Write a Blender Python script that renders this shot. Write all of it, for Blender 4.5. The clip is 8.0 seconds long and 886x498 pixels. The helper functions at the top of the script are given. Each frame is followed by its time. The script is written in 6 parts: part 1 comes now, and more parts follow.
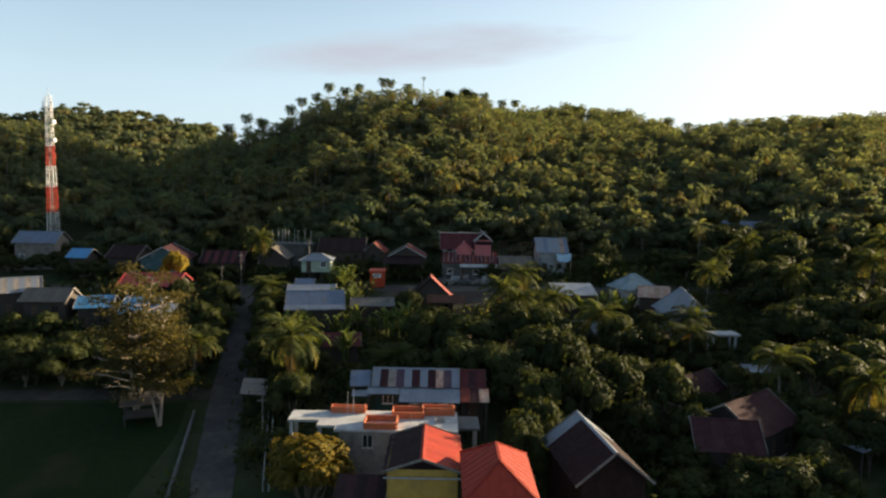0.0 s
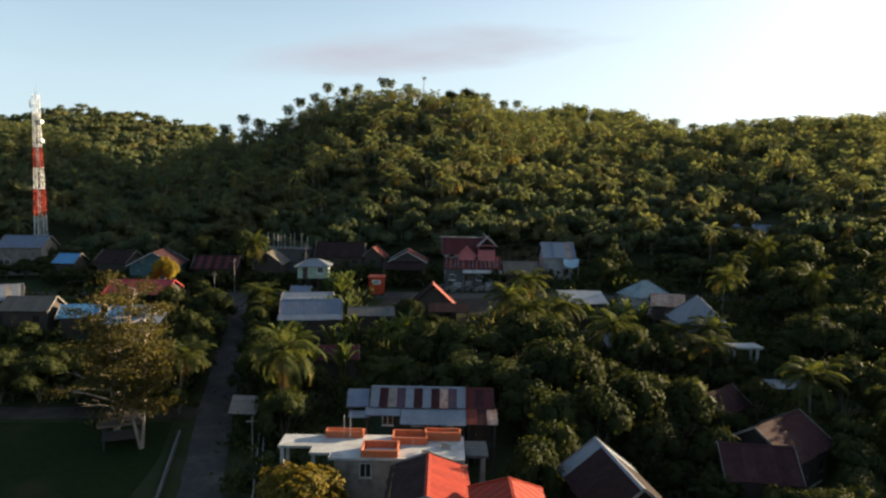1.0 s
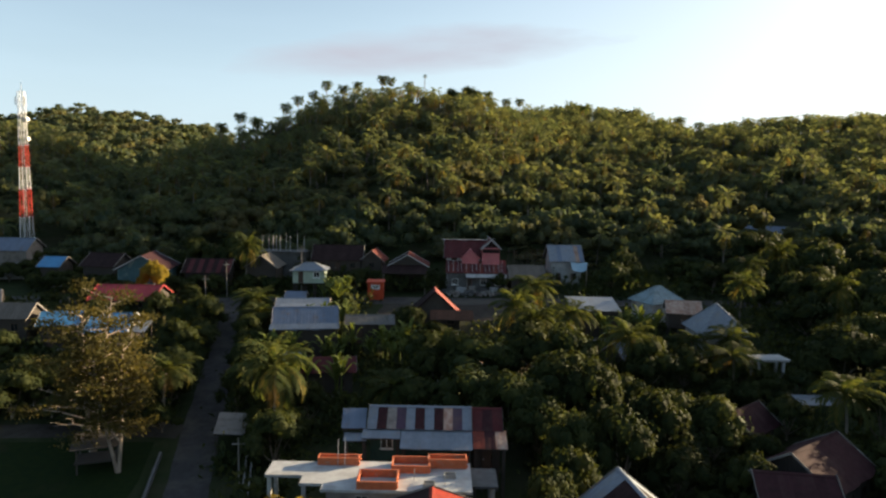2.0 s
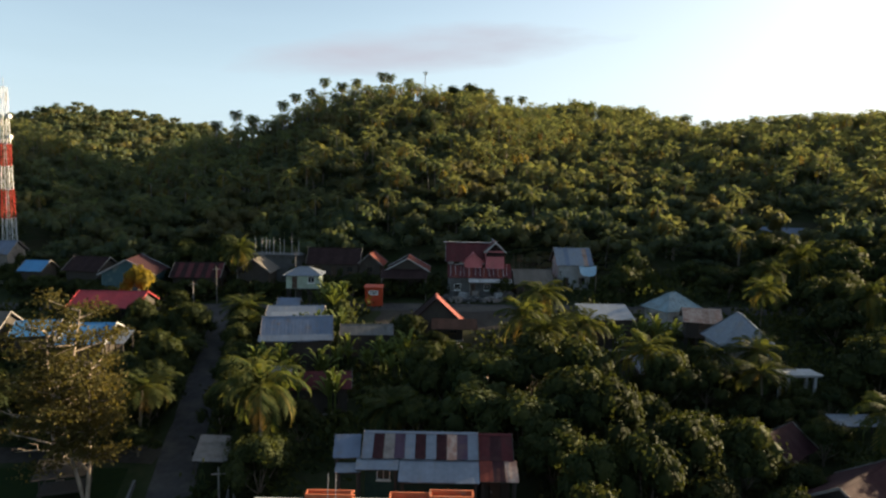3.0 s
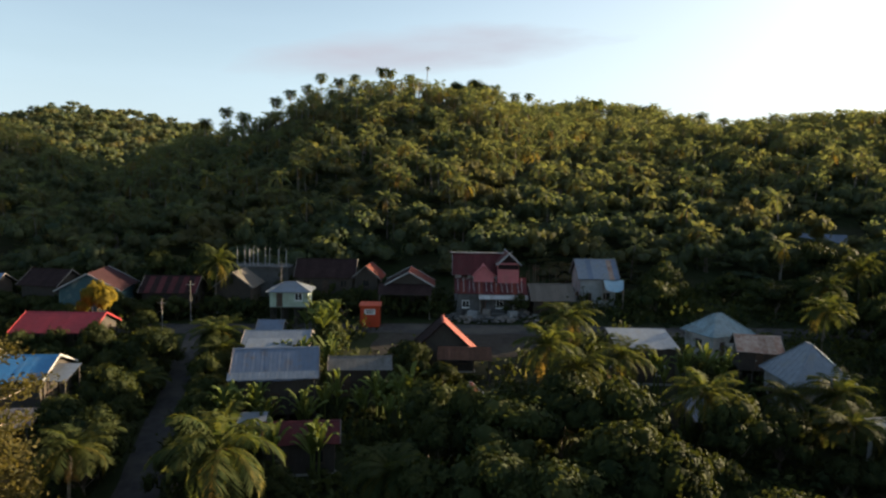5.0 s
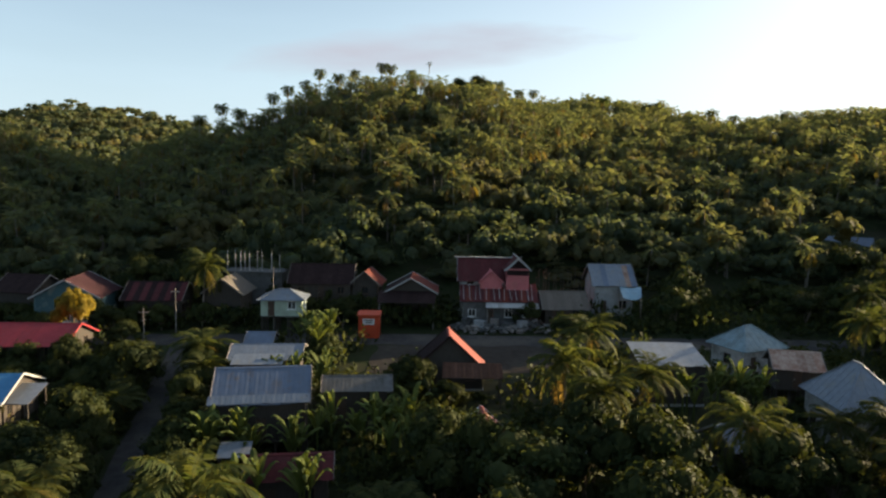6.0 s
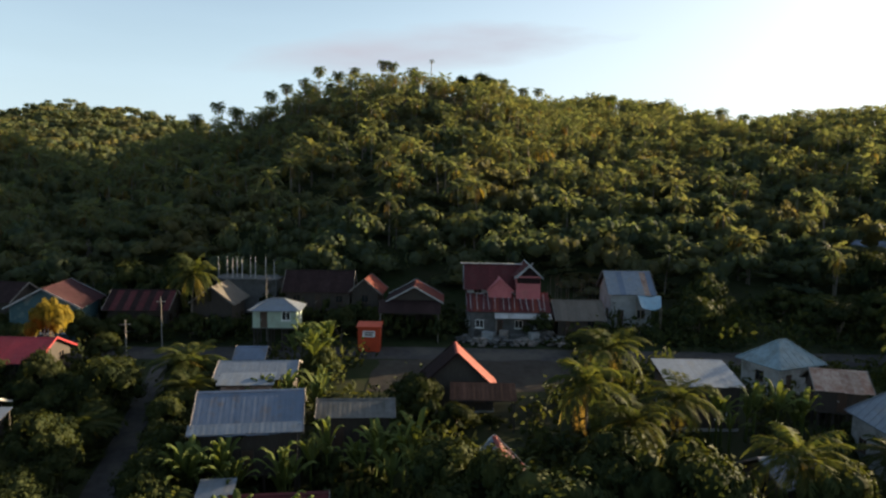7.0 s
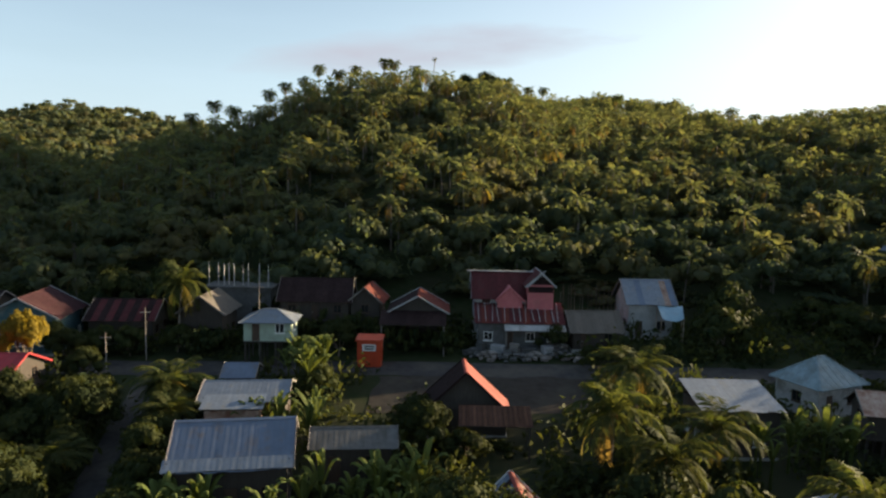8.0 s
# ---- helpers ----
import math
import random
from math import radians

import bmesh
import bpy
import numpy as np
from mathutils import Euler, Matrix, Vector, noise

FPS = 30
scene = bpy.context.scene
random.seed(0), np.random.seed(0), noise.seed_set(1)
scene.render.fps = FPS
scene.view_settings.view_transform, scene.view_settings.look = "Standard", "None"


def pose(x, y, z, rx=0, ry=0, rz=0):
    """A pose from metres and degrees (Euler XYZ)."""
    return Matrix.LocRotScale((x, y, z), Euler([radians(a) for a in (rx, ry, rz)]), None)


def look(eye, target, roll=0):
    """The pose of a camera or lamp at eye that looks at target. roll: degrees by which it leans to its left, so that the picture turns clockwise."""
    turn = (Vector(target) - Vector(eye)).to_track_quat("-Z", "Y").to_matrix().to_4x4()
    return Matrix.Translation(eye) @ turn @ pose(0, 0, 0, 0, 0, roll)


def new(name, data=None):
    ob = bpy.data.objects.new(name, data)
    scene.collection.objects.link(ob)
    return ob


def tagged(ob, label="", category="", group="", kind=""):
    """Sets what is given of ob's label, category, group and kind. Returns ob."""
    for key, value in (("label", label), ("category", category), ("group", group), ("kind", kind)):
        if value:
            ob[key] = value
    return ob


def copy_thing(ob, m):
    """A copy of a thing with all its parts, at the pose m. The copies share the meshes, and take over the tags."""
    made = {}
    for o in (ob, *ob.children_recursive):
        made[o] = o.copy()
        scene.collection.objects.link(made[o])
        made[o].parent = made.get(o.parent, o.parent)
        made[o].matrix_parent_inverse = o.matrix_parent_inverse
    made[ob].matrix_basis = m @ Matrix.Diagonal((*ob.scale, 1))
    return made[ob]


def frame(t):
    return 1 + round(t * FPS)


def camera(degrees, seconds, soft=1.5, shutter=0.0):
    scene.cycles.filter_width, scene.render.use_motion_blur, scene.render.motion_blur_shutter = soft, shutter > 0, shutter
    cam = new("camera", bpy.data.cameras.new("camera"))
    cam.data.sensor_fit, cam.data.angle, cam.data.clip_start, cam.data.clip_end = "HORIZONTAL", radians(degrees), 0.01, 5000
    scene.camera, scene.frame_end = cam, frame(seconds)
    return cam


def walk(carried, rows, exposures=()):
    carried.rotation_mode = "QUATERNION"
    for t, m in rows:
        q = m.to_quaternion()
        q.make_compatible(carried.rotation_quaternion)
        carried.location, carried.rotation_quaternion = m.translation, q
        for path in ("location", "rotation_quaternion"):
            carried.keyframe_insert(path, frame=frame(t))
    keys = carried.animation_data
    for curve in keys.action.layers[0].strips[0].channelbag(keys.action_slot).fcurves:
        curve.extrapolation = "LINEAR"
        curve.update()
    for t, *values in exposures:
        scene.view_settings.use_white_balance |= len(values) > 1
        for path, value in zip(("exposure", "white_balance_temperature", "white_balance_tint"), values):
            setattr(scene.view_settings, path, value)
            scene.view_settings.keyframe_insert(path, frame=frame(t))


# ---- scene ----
# ---------------------------------------------------------------- camera
cam = camera(66.0, 8.0, soft=2.4)
METRES, EYE, TILT = 54.0, 28.0, 4.5
ROWS = [
    (0.0, 0.0001, 0.0001, 0.0001, 0.22, -10.354, -1.05),
    (0.5, -0.0046, 0.0527, -0.0021, 0.21, -10.29, -1.037),
    (1.0, -0.0089, 0.1052, -0.0053, 0.201, -10.237, -1.051),
    (1.5, -0.0128, 0.1594, -0.0096, 0.222, -10.219, -1.069),
    (3.0, -0.0201, 0.3355, -0.0218, 0.267, -10.309, -1.042),
    (3.5, -0.0232, 0.4018, -0.0256, 0.305, -10.31, -1.056),
    (4.0, -0.0275, 0.4692, -0.0302, 0.291, -10.29, -1.047),
    (4.5, -0.0324, 0.5406, -0.0344, 0.307, -10.237, -1.02),
    (6.0, -0.0486, 0.7506, -0.0481, 0.385, -10.377, -1.079),
    (6.5, -0.0548, 0.8154, -0.0519, 0.416, -10.389, -1.075),
    (7.0, -0.0613, 0.8758, -0.0556, 0.459, -10.37, -1.073),
    (7.5, -0.0667, 0.9343, -0.0605, 0.541, -10.34, -1.134),
    (8.0, -0.073, 0.9952, -0.0642, 0.578, -10.286, -1.125),
]
walk(cam, [(t, pose(0, 0, EYE, TILT, 0, 0) @ pose(METRES * x, METRES * y, METRES * z, 90 + pitch, roll, yaw)) for t, x, y, z, yaw, pitch, roll in ROWS],
     exposures=[(0.0, 2.06), (8.0, 2.06)])

# ---------------------------------------------------------------- sky and sun
SUN_AZ, SUN_EL = 63.0, 12.0          # degrees clockwise from +y, and above the horizon
SUN_DIR = Vector((math.sin(radians(SUN_AZ)) * math.cos(radians(SUN_EL)), math.cos(radians(SUN_AZ)) * math.cos(radians(SUN_EL)), math.sin(radians(SUN_EL))))


def nodes_of(tree):
    tree.nodes.clear()

    def add(kind, operation="", clamped=False, data_type="", blend_type="", **inputs):
        n = tree.nodes.new(kind)
        if operation:
            n.operation = operation
        if clamped:
            n.use_clamp = True
        if data_type:
            n.data_type = data_type
        if blend_type:
            n.blend_type = blend_type
        for key, value in inputs.items():
            n.inputs[key].default_value = value
        return n

    def link(a, b):
        tree.links.new(a, b)
    return add, link


def calc(add, link, op, a, b=None, c=None, clamp=False):
    n = add("ShaderNodeMath", operation=op, clamped=clamp)
    for i, v in enumerate((a, b, c)):
        if v is None:
            continue
        if isinstance(v, (int, float)):
            n.inputs[i].default_value = v
        else:
            link(v, n.inputs[i])
    return n.outputs[0]


def blend(add, link, fac, a, b, mode="MIX"):
    n = add("ShaderNodeMix", data_type="RGBA", blend_type=mode)
    for sock, v in ((n.inputs[0], fac), (n.inputs[6], a), (n.inputs[7], b)):
        if isinstance(v, (int, float)):
            sock.default_value = v
        elif isinstance(v, tuple):
            sock.default_value = (*v[:3], 1.0)
        else:
            link(v, sock)
    return n.outputs[2]


world = bpy.data.worlds.new("world")
scene.world = world
world.use_nodes = True
add, link = nodes_of(world.node_tree)
sky = add("ShaderNodeTexSky")
sky.sky_type, sky.sun_disc = "NISHITA", False
sky.sun_elevation, sky.sun_rotation = radians(SUN_EL), radians(SUN_AZ)
sky.altitude, sky.air_density, sky.dust_density, sky.ozone_density = 50.0, 1.0, 2.2, 1.4
ways = add("ShaderNodeTexCoord")
axes = add("ShaderNodeSeparateXYZ")
link(ways.outputs["Generated"], axes.inputs[0])
front = calc(add, link, "MAXIMUM", axes.outputs[1], 0.05)
across = calc(add, link, "DIVIDE", axes.outputs[0], front)
upward = calc(add, link, "DIVIDE", axes.outputs[2], front)
# one thin grey-mauve bank of cloud over the hill, drawn out sideways
flat = add("ShaderNodeMapping")
flat.inputs["Scale"].default_value = (2.2, 2.2, 11.0)
link(ways.outputs["Generated"], flat.inputs[0])
wisp = add("ShaderNodeTexNoise", Scale=1.6, Detail=5.0, Roughness=0.55)
link(flat.outputs[0], wisp.inputs["Vector"])
du = calc(add, link, "DIVIDE", calc(add, link, "SUBTRACT", across, -0.02), 0.30)
tilt = calc(add, link, "MULTIPLY_ADD", across, 0.06, 0.187)
dv = calc(add, link, "DIVIDE", calc(add, link, "SUBTRACT", upward, tilt), 0.035)
dist = calc(add, link, "ADD", calc(add, link, "POWER", calc(add, link, "ABSOLUTE", du), 2.0), calc(add, link, "POWER", calc(add, link, "ABSOLUTE", dv), 2.0))
edge = calc(add, link, "SUBTRACT", calc(add, link, "MULTIPLY_ADD", wisp.outputs[0], 3.0, -0.5), dist)
bank = calc(add, link, "MULTIPLY", edge, 0.75, clamp=True)
# thin high haze over the whole sky, whiter towards the sun
veil = calc(add, link, "MULTIPLY", calc(add, link, "SUBTRACT", wisp.outputs[0], 0.40), 1.2, clamp=True)
low = calc(add, link, "MAXIMUM", calc(add, link, "POWER", calc(add, link, "SUBTRACT", 1.0, calc(add, link, "MAXIMUM", axes.outputs[2], 0.0), clamp=True), 4.0), 0.2)
haze = calc(add, link, "MULTIPLY", calc(add, link, "MULTIPLY_ADD", veil, 0.25, 0.85), low, clamp=True)
toward = add("ShaderNodeVectorMath", operation="DOT_PRODUCT")
toward.inputs[1].default_value = SUN_DIR
link(ways.outputs["Generated"], toward.inputs[0])
thinner = calc(add, link, "MULTIPLY_ADD", toward.outputs["Value"], 1.6, 1.2, clamp=True)
haze = calc(add, link, "MULTIPLY", haze, thinner)
tone = blend(add, link, haze, sky.outputs[0], (3.75, 4.85, 5.75))
glow = calc(add, link, "MULTIPLY", calc(add, link, "POWER", calc(add, link, "MAXIMUM", calc(add, link, "MULTIPLY_ADD", toward.outputs["Value"], 0.95, 0.03), 0.0), 2.5, clamp=True), low)
tone = blend(add, link, glow, tone, (4.75, 5.1, 5.15))
tone = blend(add, link, bank, tone, (2.75, 2.8, 3.2))
back = add("ShaderNodeBackground", Strength=0.051)
link(tone, back.inputs["Color"])
out = add("ShaderNodeOutputWorld")
link(back.outputs[0], out.inputs[0])

sun = new("sun", bpy.data.lights.new("sun", "SUN"))
sun.data.energy, sun.data.angle, sun.data.color = 4.6, radians(0.6), (1.0, 0.78, 0.49)
sun.matrix_world = look(SUN_DIR * 300, (0, 0, 0))

# ---------------------------------------------------------------- materials
MATS = {}


def mat(name, one, two, scale=3.0, rough=0.8, dirt=None, dirt_amount=0.3, dirt_scale=0.5, metal=0.0, bump=0.2, vary=0.12, island=0.0, stretch=(1, 1, 1), spec=0.3):
    """A surface of two tones in a fine grain, with stains on a larger scale, some relief, and a shift of tone from piece to piece."""
    m = bpy.data.materials.new(name)
    m.use_nodes = True
    add, link = nodes_of(m.node_tree)
    where = add("ShaderNodeTexCoord")
    info = add("ShaderNodeObjectInfo")
    shift = add("ShaderNodeVectorMath", operation="MULTIPLY_ADD")
    shift.inputs[1].default_value = stretch
    link(where.outputs["Object"], shift.inputs[0])
    spread = add("ShaderNodeVectorMath", operation="SCALE")
    spread.inputs[0].default_value = (37.0, 61.0, 23.0)
    link(info.outputs["Random"], spread.inputs["Scale"])
    link(spread.outputs[0], shift.inputs[2])
    grain = add("ShaderNodeTexNoise", Scale=scale, Detail=5.0, Roughness=0.6)
    link(shift.outputs[0], grain.inputs["Vector"])
    fac = calc(add, link, "MULTIPLY", calc(add, link, "SUBTRACT", grain.outputs[0], 0.36), 3.4, clamp=True)
    colour = blend(add, link, fac, one, two)
    if dirt:
        stain = add("ShaderNodeTexNoise", Scale=dirt_scale, Detail=4.0, Roughness=0.65)
        link(shift.outputs[0], stain.inputs["Vector"])
        f = calc(add, link, "MULTIPLY", calc(add, link, "SUBTRACT", stain.outputs[0], 0.62 - 0.4 * dirt_amount), 5.0, clamp=True)
        colour = blend(add, link, calc(add, link, "MULTIPLY", f, 0.85), colour, dirt)
    pick = info.outputs["Random"]
    value = calc(add, link, "MULTIPLY_ADD", pick, 2 * vary, 1.0 - vary)
    if island:
        geo = add("ShaderNodeNewGeometry")
        more = calc(add, link, "MULTIPLY_ADD", geo.outputs["Random Per Island"], 2 * island, 1.0 - island)
        value = calc(add, link, "MULTIPLY", value, more)
    hsv = add("ShaderNodeHueSaturation")
    link(colour, hsv.inputs["Color"])
    link(value, hsv.inputs["Value"])
    bsdf = add("ShaderNodeBsdfPrincipled", Metallic=metal)
    bsdf.inputs["Specular IOR Level"].default_value = spec
    link(hsv.outputs[0], bsdf.inputs["Base Color"])
    link(calc(add, link, "MULTIPLY_ADD", grain.outputs[0], 0.25, rough - 0.12), bsdf.inputs["Roughness"])
    if bump:
        relief = add("ShaderNodeBump", Strength=bump, Distance=0.05)
        link(grain.outputs[0], relief.inputs["Height"])
        link(relief.outputs[0], bsdf.inputs["Normal"])
    o = add("ShaderNodeOutputMaterial")
    link(bsdf.outputs[0], o.inputs[0])
    MATS[name] = m
    return m


def leaf_mat(name, dark, light, glow=0.45, vary=0.25, patches=None):
    """Leaves: a tone for each leaf between two greens, a shift for each plant, gloss, and some light let through."""
    m = bpy.data.materials.new(name)
    m.use_nodes = True
    add, link = nodes_of(m.node_tree)
    geo = add("ShaderNodeNewGeometry")
    info = add("ShaderNodeObjectInfo")
    where = add("ShaderNodeTexCoord")
    patch = add("ShaderNodeTexNoise", Scale=0.11, Detail=3.0)
    link(where.outputs["Object"], patch.inputs["Vector"])
    fac = calc(add, link, "MULTIPLY_ADD", geo.outputs["Random Per Island"], 0.6, calc(add, link, "MULTIPLY_ADD", patch.outputs[0], 1.4, -0.55), clamp=True)
    colour = blend(add, link, fac, dark, light)
    if patches:
        wide = add("ShaderNodeTexNoise", Scale=0.035, Detail=4.0, Roughness=0.7)
        link(where.outputs["Object"], wide.inputs["Vector"])
        colour = blend(add, link, calc(add, link, "MULTIPLY", calc(add, link, "SUBTRACT", wide.outputs[0], 0.47), 5.0, clamp=True), colour, patches)
    hsv = add("ShaderNodeHueSaturation")
    link(colour, hsv.inputs["Color"])
    link(calc(add, link, "MULTIPLY_ADD", info.outputs["Random"], 2 * vary, 1.0 - vary), hsv.inputs["Value"])
    bsdf = add("ShaderNodeBsdfPrincipled", Roughness=0.7)
    bsdf.inputs["Specular IOR Level"].default_value = 0.08
    link(hsv.outputs[0], bsdf.inputs["Base Color"])
    thin = add("ShaderNodeBsdfTranslucent")
    warm = blend(add, link, 1.0, hsv.outputs[0], (1.25, 1.15, 0.55), "MULTIPLY")
    link(warm, thin.inputs["Color"])
    both = add("ShaderNodeMixShader", Fac=glow)
    link(bsdf.outputs[0], both.inputs[1])
    link(thin.outputs[0], both.inputs[2])
    o = add("ShaderNodeOutputMaterial")
    link(both.outputs[0], o.inputs[0])
    MATS[name] = m
    return m


SOIL = mat("soil", (0.03, 0.036, 0.017), (0.021, 0.03, 0.012), 0.6, 0.95, (0.042, 0.038, 0.025), 0.3, 0.08, vary=0.0, bump=0.4, spec=0.05)
GRASS = mat("grass", (0.009, 0.018, 0.006), (0.015, 0.024, 0.007), 1.4, 0.95, (0.03, 0.027, 0.014), 0.25, 0.12, vary=0.0, bump=0.6, spec=0.05)
ROAD = mat("old_asphalt", (0.056, 0.053, 0.053), (0.04, 0.038, 0.038), 1.2, 0.92, (0.085, 0.076, 0.066), 0.4, 0.25, vary=0.0, bump=0.3, spec=0.05)
DIRT = mat("packed_dirt", (0.05, 0.043, 0.037), (0.036, 0.031, 0.027), 1.0, 0.95, (0.062, 0.056, 0.045), 0.35, 0.3, vary=0.0, bump=0.4, spec=0.05)
CONCRETE = mat("concrete", (0.36, 0.35, 0.33), (0.27, 0.26, 0.25), 1.5, 0.9, (0.13, 0.125, 0.11), 0.35, 0.5)
PALE = mat("pale_cement", (0.33, 0.335, 0.34), (0.265, 0.27, 0.275), 1.2, 0.85, (0.2, 0.197, 0.19), 0.35, 0.5)
BRICK = mat("orange_brick", (0.46, 0.13, 0.055), (0.36, 0.1, 0.045), 6.0, 0.9, (0.3, 0.2, 0.15), 0.2, 0.8)
YELLOW = mat("ochre_paint", (0.4, 0.26, 0.06), (0.33, 0.21, 0.05), 1.5, 0.8, (0.25, 0.17, 0.07), 0.3, 0.5)
WHITE = mat("white_paint", (0.72, 0.72, 0.7), (0.62, 0.62, 0.6), 1.5, 0.7, (0.36, 0.34, 0.3), 0.25, 0.6)
# cement in deep greys, well below the tones of the other cements
RAWCEMENT = mat("deep_grey_cement", (0.1, 0.1, 0.1), (0.075, 0.075, 0.075), 1.5, 0.9, (0.05, 0.05, 0.045), 0.35, 0.5)
GREENDARK = mat("dark_green_paint", (0.02, 0.055, 0.045), (0.016, 0.042, 0.036), 1.5, 0.8, (0.03, 0.04, 0.03), 0.3, 0.5)
PINK = mat("pink_paint", (0.42, 0.125, 0.13), (0.36, 0.105, 0.115), 1.5, 0.75, (0.3, 0.12, 0.11), 0.25, 0.6)
TEALWALL = mat("pale_blue_paint", (0.05, 0.11, 0.125), (0.042, 0.09, 0.105), 1.5, 0.75, (0.2, 0.22, 0.2), 0.25, 0.6)
GREENWALL = mat("pale_green_paint", (0.3, 0.36, 0.29), (0.26, 0.31, 0.25), 1.5, 0.75, (0.2, 0.22, 0.17), 0.25, 0.6)
PLANK = mat("weathered_planks", (0.055, 0.046, 0.039), (0.037, 0.032, 0.028), 2.0, 0.9, (0.04, 0.033, 0.028), 0.35, 0.5, stretch=(6, 6, 0.6))
BOARD = mat("grey_board", (0.2, 0.18, 0.165), (0.15, 0.135, 0.125), 2.0, 0.85, (0.09, 0.08, 0.07), 0.3, 0.6)
ORANGE = mat("orange_enamel", (0.42, 0.055, 0.018), (0.35, 0.045, 0.016), 1.5, 0.5, (0.3, 0.08, 0.03), 0.12, 0.6)
ZINC = mat("zinc_sheet", (0.125, 0.155, 0.215), (0.103, 0.13, 0.18), 0.7, 0.6, (0.14, 0.115, 0.105), 0.22, 0.6, metal=0.4, bump=0.1, vary=0.025)
PALEZINC = mat("new_zinc_sheet", (0.175, 0.2, 0.237), (0.145, 0.166, 0.2), 2.0, 0.5, (0.19, 0.182, 0.17), 0.2, 0.6, metal=0.4, bump=0.1, vary=0.06)
RUST = mat("rusted_sheet", (0.15, 0.036, 0.026), (0.1, 0.028, 0.022), 2.0, 0.85, (0.06, 0.026, 0.022), 0.35, 0.6, bump=0.15, vary=0.2, spec=0.1)
RUSTPALE = mat("half_rusted_sheet", (0.36, 0.27, 0.22), (0.27, 0.17, 0.13), 2.5, 0.75, (0.17, 0.07, 0.045), 0.42, 0.7, bump=0.15, vary=0.18)
REDRUST = mat("weathered_red_sheet", (0.22, 0.038, 0.027), (0.16, 0.032, 0.025), 2.0, 0.75, (0.12, 0.04, 0.032), 0.3, 0.6, bump=0.15)
MAROON = mat("dull_maroon_sheet", (0.042, 0.017, 0.02), (0.03, 0.014, 0.016), 2.0, 0.85, (0.05, 0.028, 0.027), 0.3, 0.6, bump=0.15, spec=0.08)
PLUM = mat("plum_sheet", (0.06, 0.035, 0.06), (0.045, 0.028, 0.047), 2.0, 0.8, (0.08, 0.05, 0.05), 0.3, 0.6, bump=0.15)
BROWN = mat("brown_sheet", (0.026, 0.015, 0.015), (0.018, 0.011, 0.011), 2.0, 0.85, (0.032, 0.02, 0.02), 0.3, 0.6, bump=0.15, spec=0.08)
REDROOF = mat("red_painted_sheet", (0.27, 0.035, 0.02), (0.22, 0.029, 0.018), 2.0, 0.65, (0.16, 0.035, 0.025), 0.2, 0.6, bump=0.1, spec=0.12)
CRIMSON = mat("crimson_sheet", (0.27, 0.02, 0.026), (0.22, 0.017, 0.023), 2.0, 0.55, (0.22, 0.03, 0.035), 0.2, 0.6, bump=0.1)
DARKRED = mat("dark_red_sheet", (0.08, 0.018, 0.02), (0.056, 0.014, 0.016), 2.0, 0.75, (0.06, 0.022, 0.022), 0.3, 0.6, bump=0.1, spec=0.15)
BLUE = mat("blue_sheet", (0.055, 0.19, 0.36), (0.045, 0.16, 0.31), 2.0, 0.55, (0.1, 0.17, 0.25), 0.2, 0.6, bump=0.1, spec=0.2)
TEAL = mat("grey_green_sheet", (0.2, 0.27, 0.3), (0.15, 0.21, 0.24), 2.0, 0.65, (0.11, 0.13, 0.13), 0.3, 0.6, bump=0.1)
THATCH = mat("palm_thatch", (0.125, 0.108, 0.092), (0.08, 0.07, 0.062), 5.0, 0.95, (0.07, 0.06, 0.05), 0.3, 0.8, stretch=(5, 1, 1), bump=0.6)
TARP = mat("pale_blue_tarpaulin", (0.2, 0.31, 0.38), (0.165, 0.26, 0.33), 2.0, 0.5, (0.2, 0.26, 0.3), 0.25, 0.7)
GLASS = mat("dark_window", (0.012, 0.014, 0.016), (0.02, 0.022, 0.024), 1.0, 0.2, bump=0.0, spec=0.5)
DOOR = mat("door_wood", (0.075, 0.048, 0.034), (0.055, 0.036, 0.026), 2.0, 0.7, stretch=(6, 6, 0.6))
STEEL = mat("galvanised_steel", (0.42, 0.43, 0.44), (0.34, 0.35, 0.36), 3.0, 0.5, (0.22, 0.18, 0.15), 0.2, 0.8, metal=0.4)
TOWERRED = mat("tower_red", (0.5, 0.045, 0.03), (0.42, 0.04, 0.028), 2.0, 0.6, (0.25, 0.06, 0.04), 0.2, 0.5)
TOWERWHITE = mat("tower_white", (0.72, 0.72, 0.7), (0.62, 0.62, 0.6), 2.0, 0.6, (0.4, 0.36, 0.3), 0.2, 0.5)
BARK = mat("bark", (0.14, 0.11, 0.085), (0.09, 0.07, 0.055), 4.0, 0.95, (0.2, 0.17, 0.13), 0.3, 1.2, stretch=(3, 3, 0.6), bump=0.5)
PALEBARK = mat("pale_bark", (0.33, 0.265, 0.21), (0.23, 0.18, 0.14), 3.0, 0.9, (0.12, 0.09, 0.07), 0.3, 0.9, stretch=(3, 3, 0.6), bump=0.4)
PALMBARK = mat("palm_bark", (0.21, 0.18, 0.15), (0.14, 0.12, 0.1), 3.0, 0.95, (0.08, 0.07, 0.055), 0.3, 1.0, stretch=(1, 1, 7), bump=0.4)
LEAF = leaf_mat("mango_leaf", (0.016, 0.028, 0.013), (0.066, 0.072, 0.022), 0.35)
LEAFGOLD = leaf_mat("golden_leaf", (0.15, 0.12, 0.02), (0.34, 0.255, 0.04))
LEAFDRY = leaf_mat("thin_olive_leaf", (0.05, 0.052, 0.022), (0.145, 0.118, 0.044))
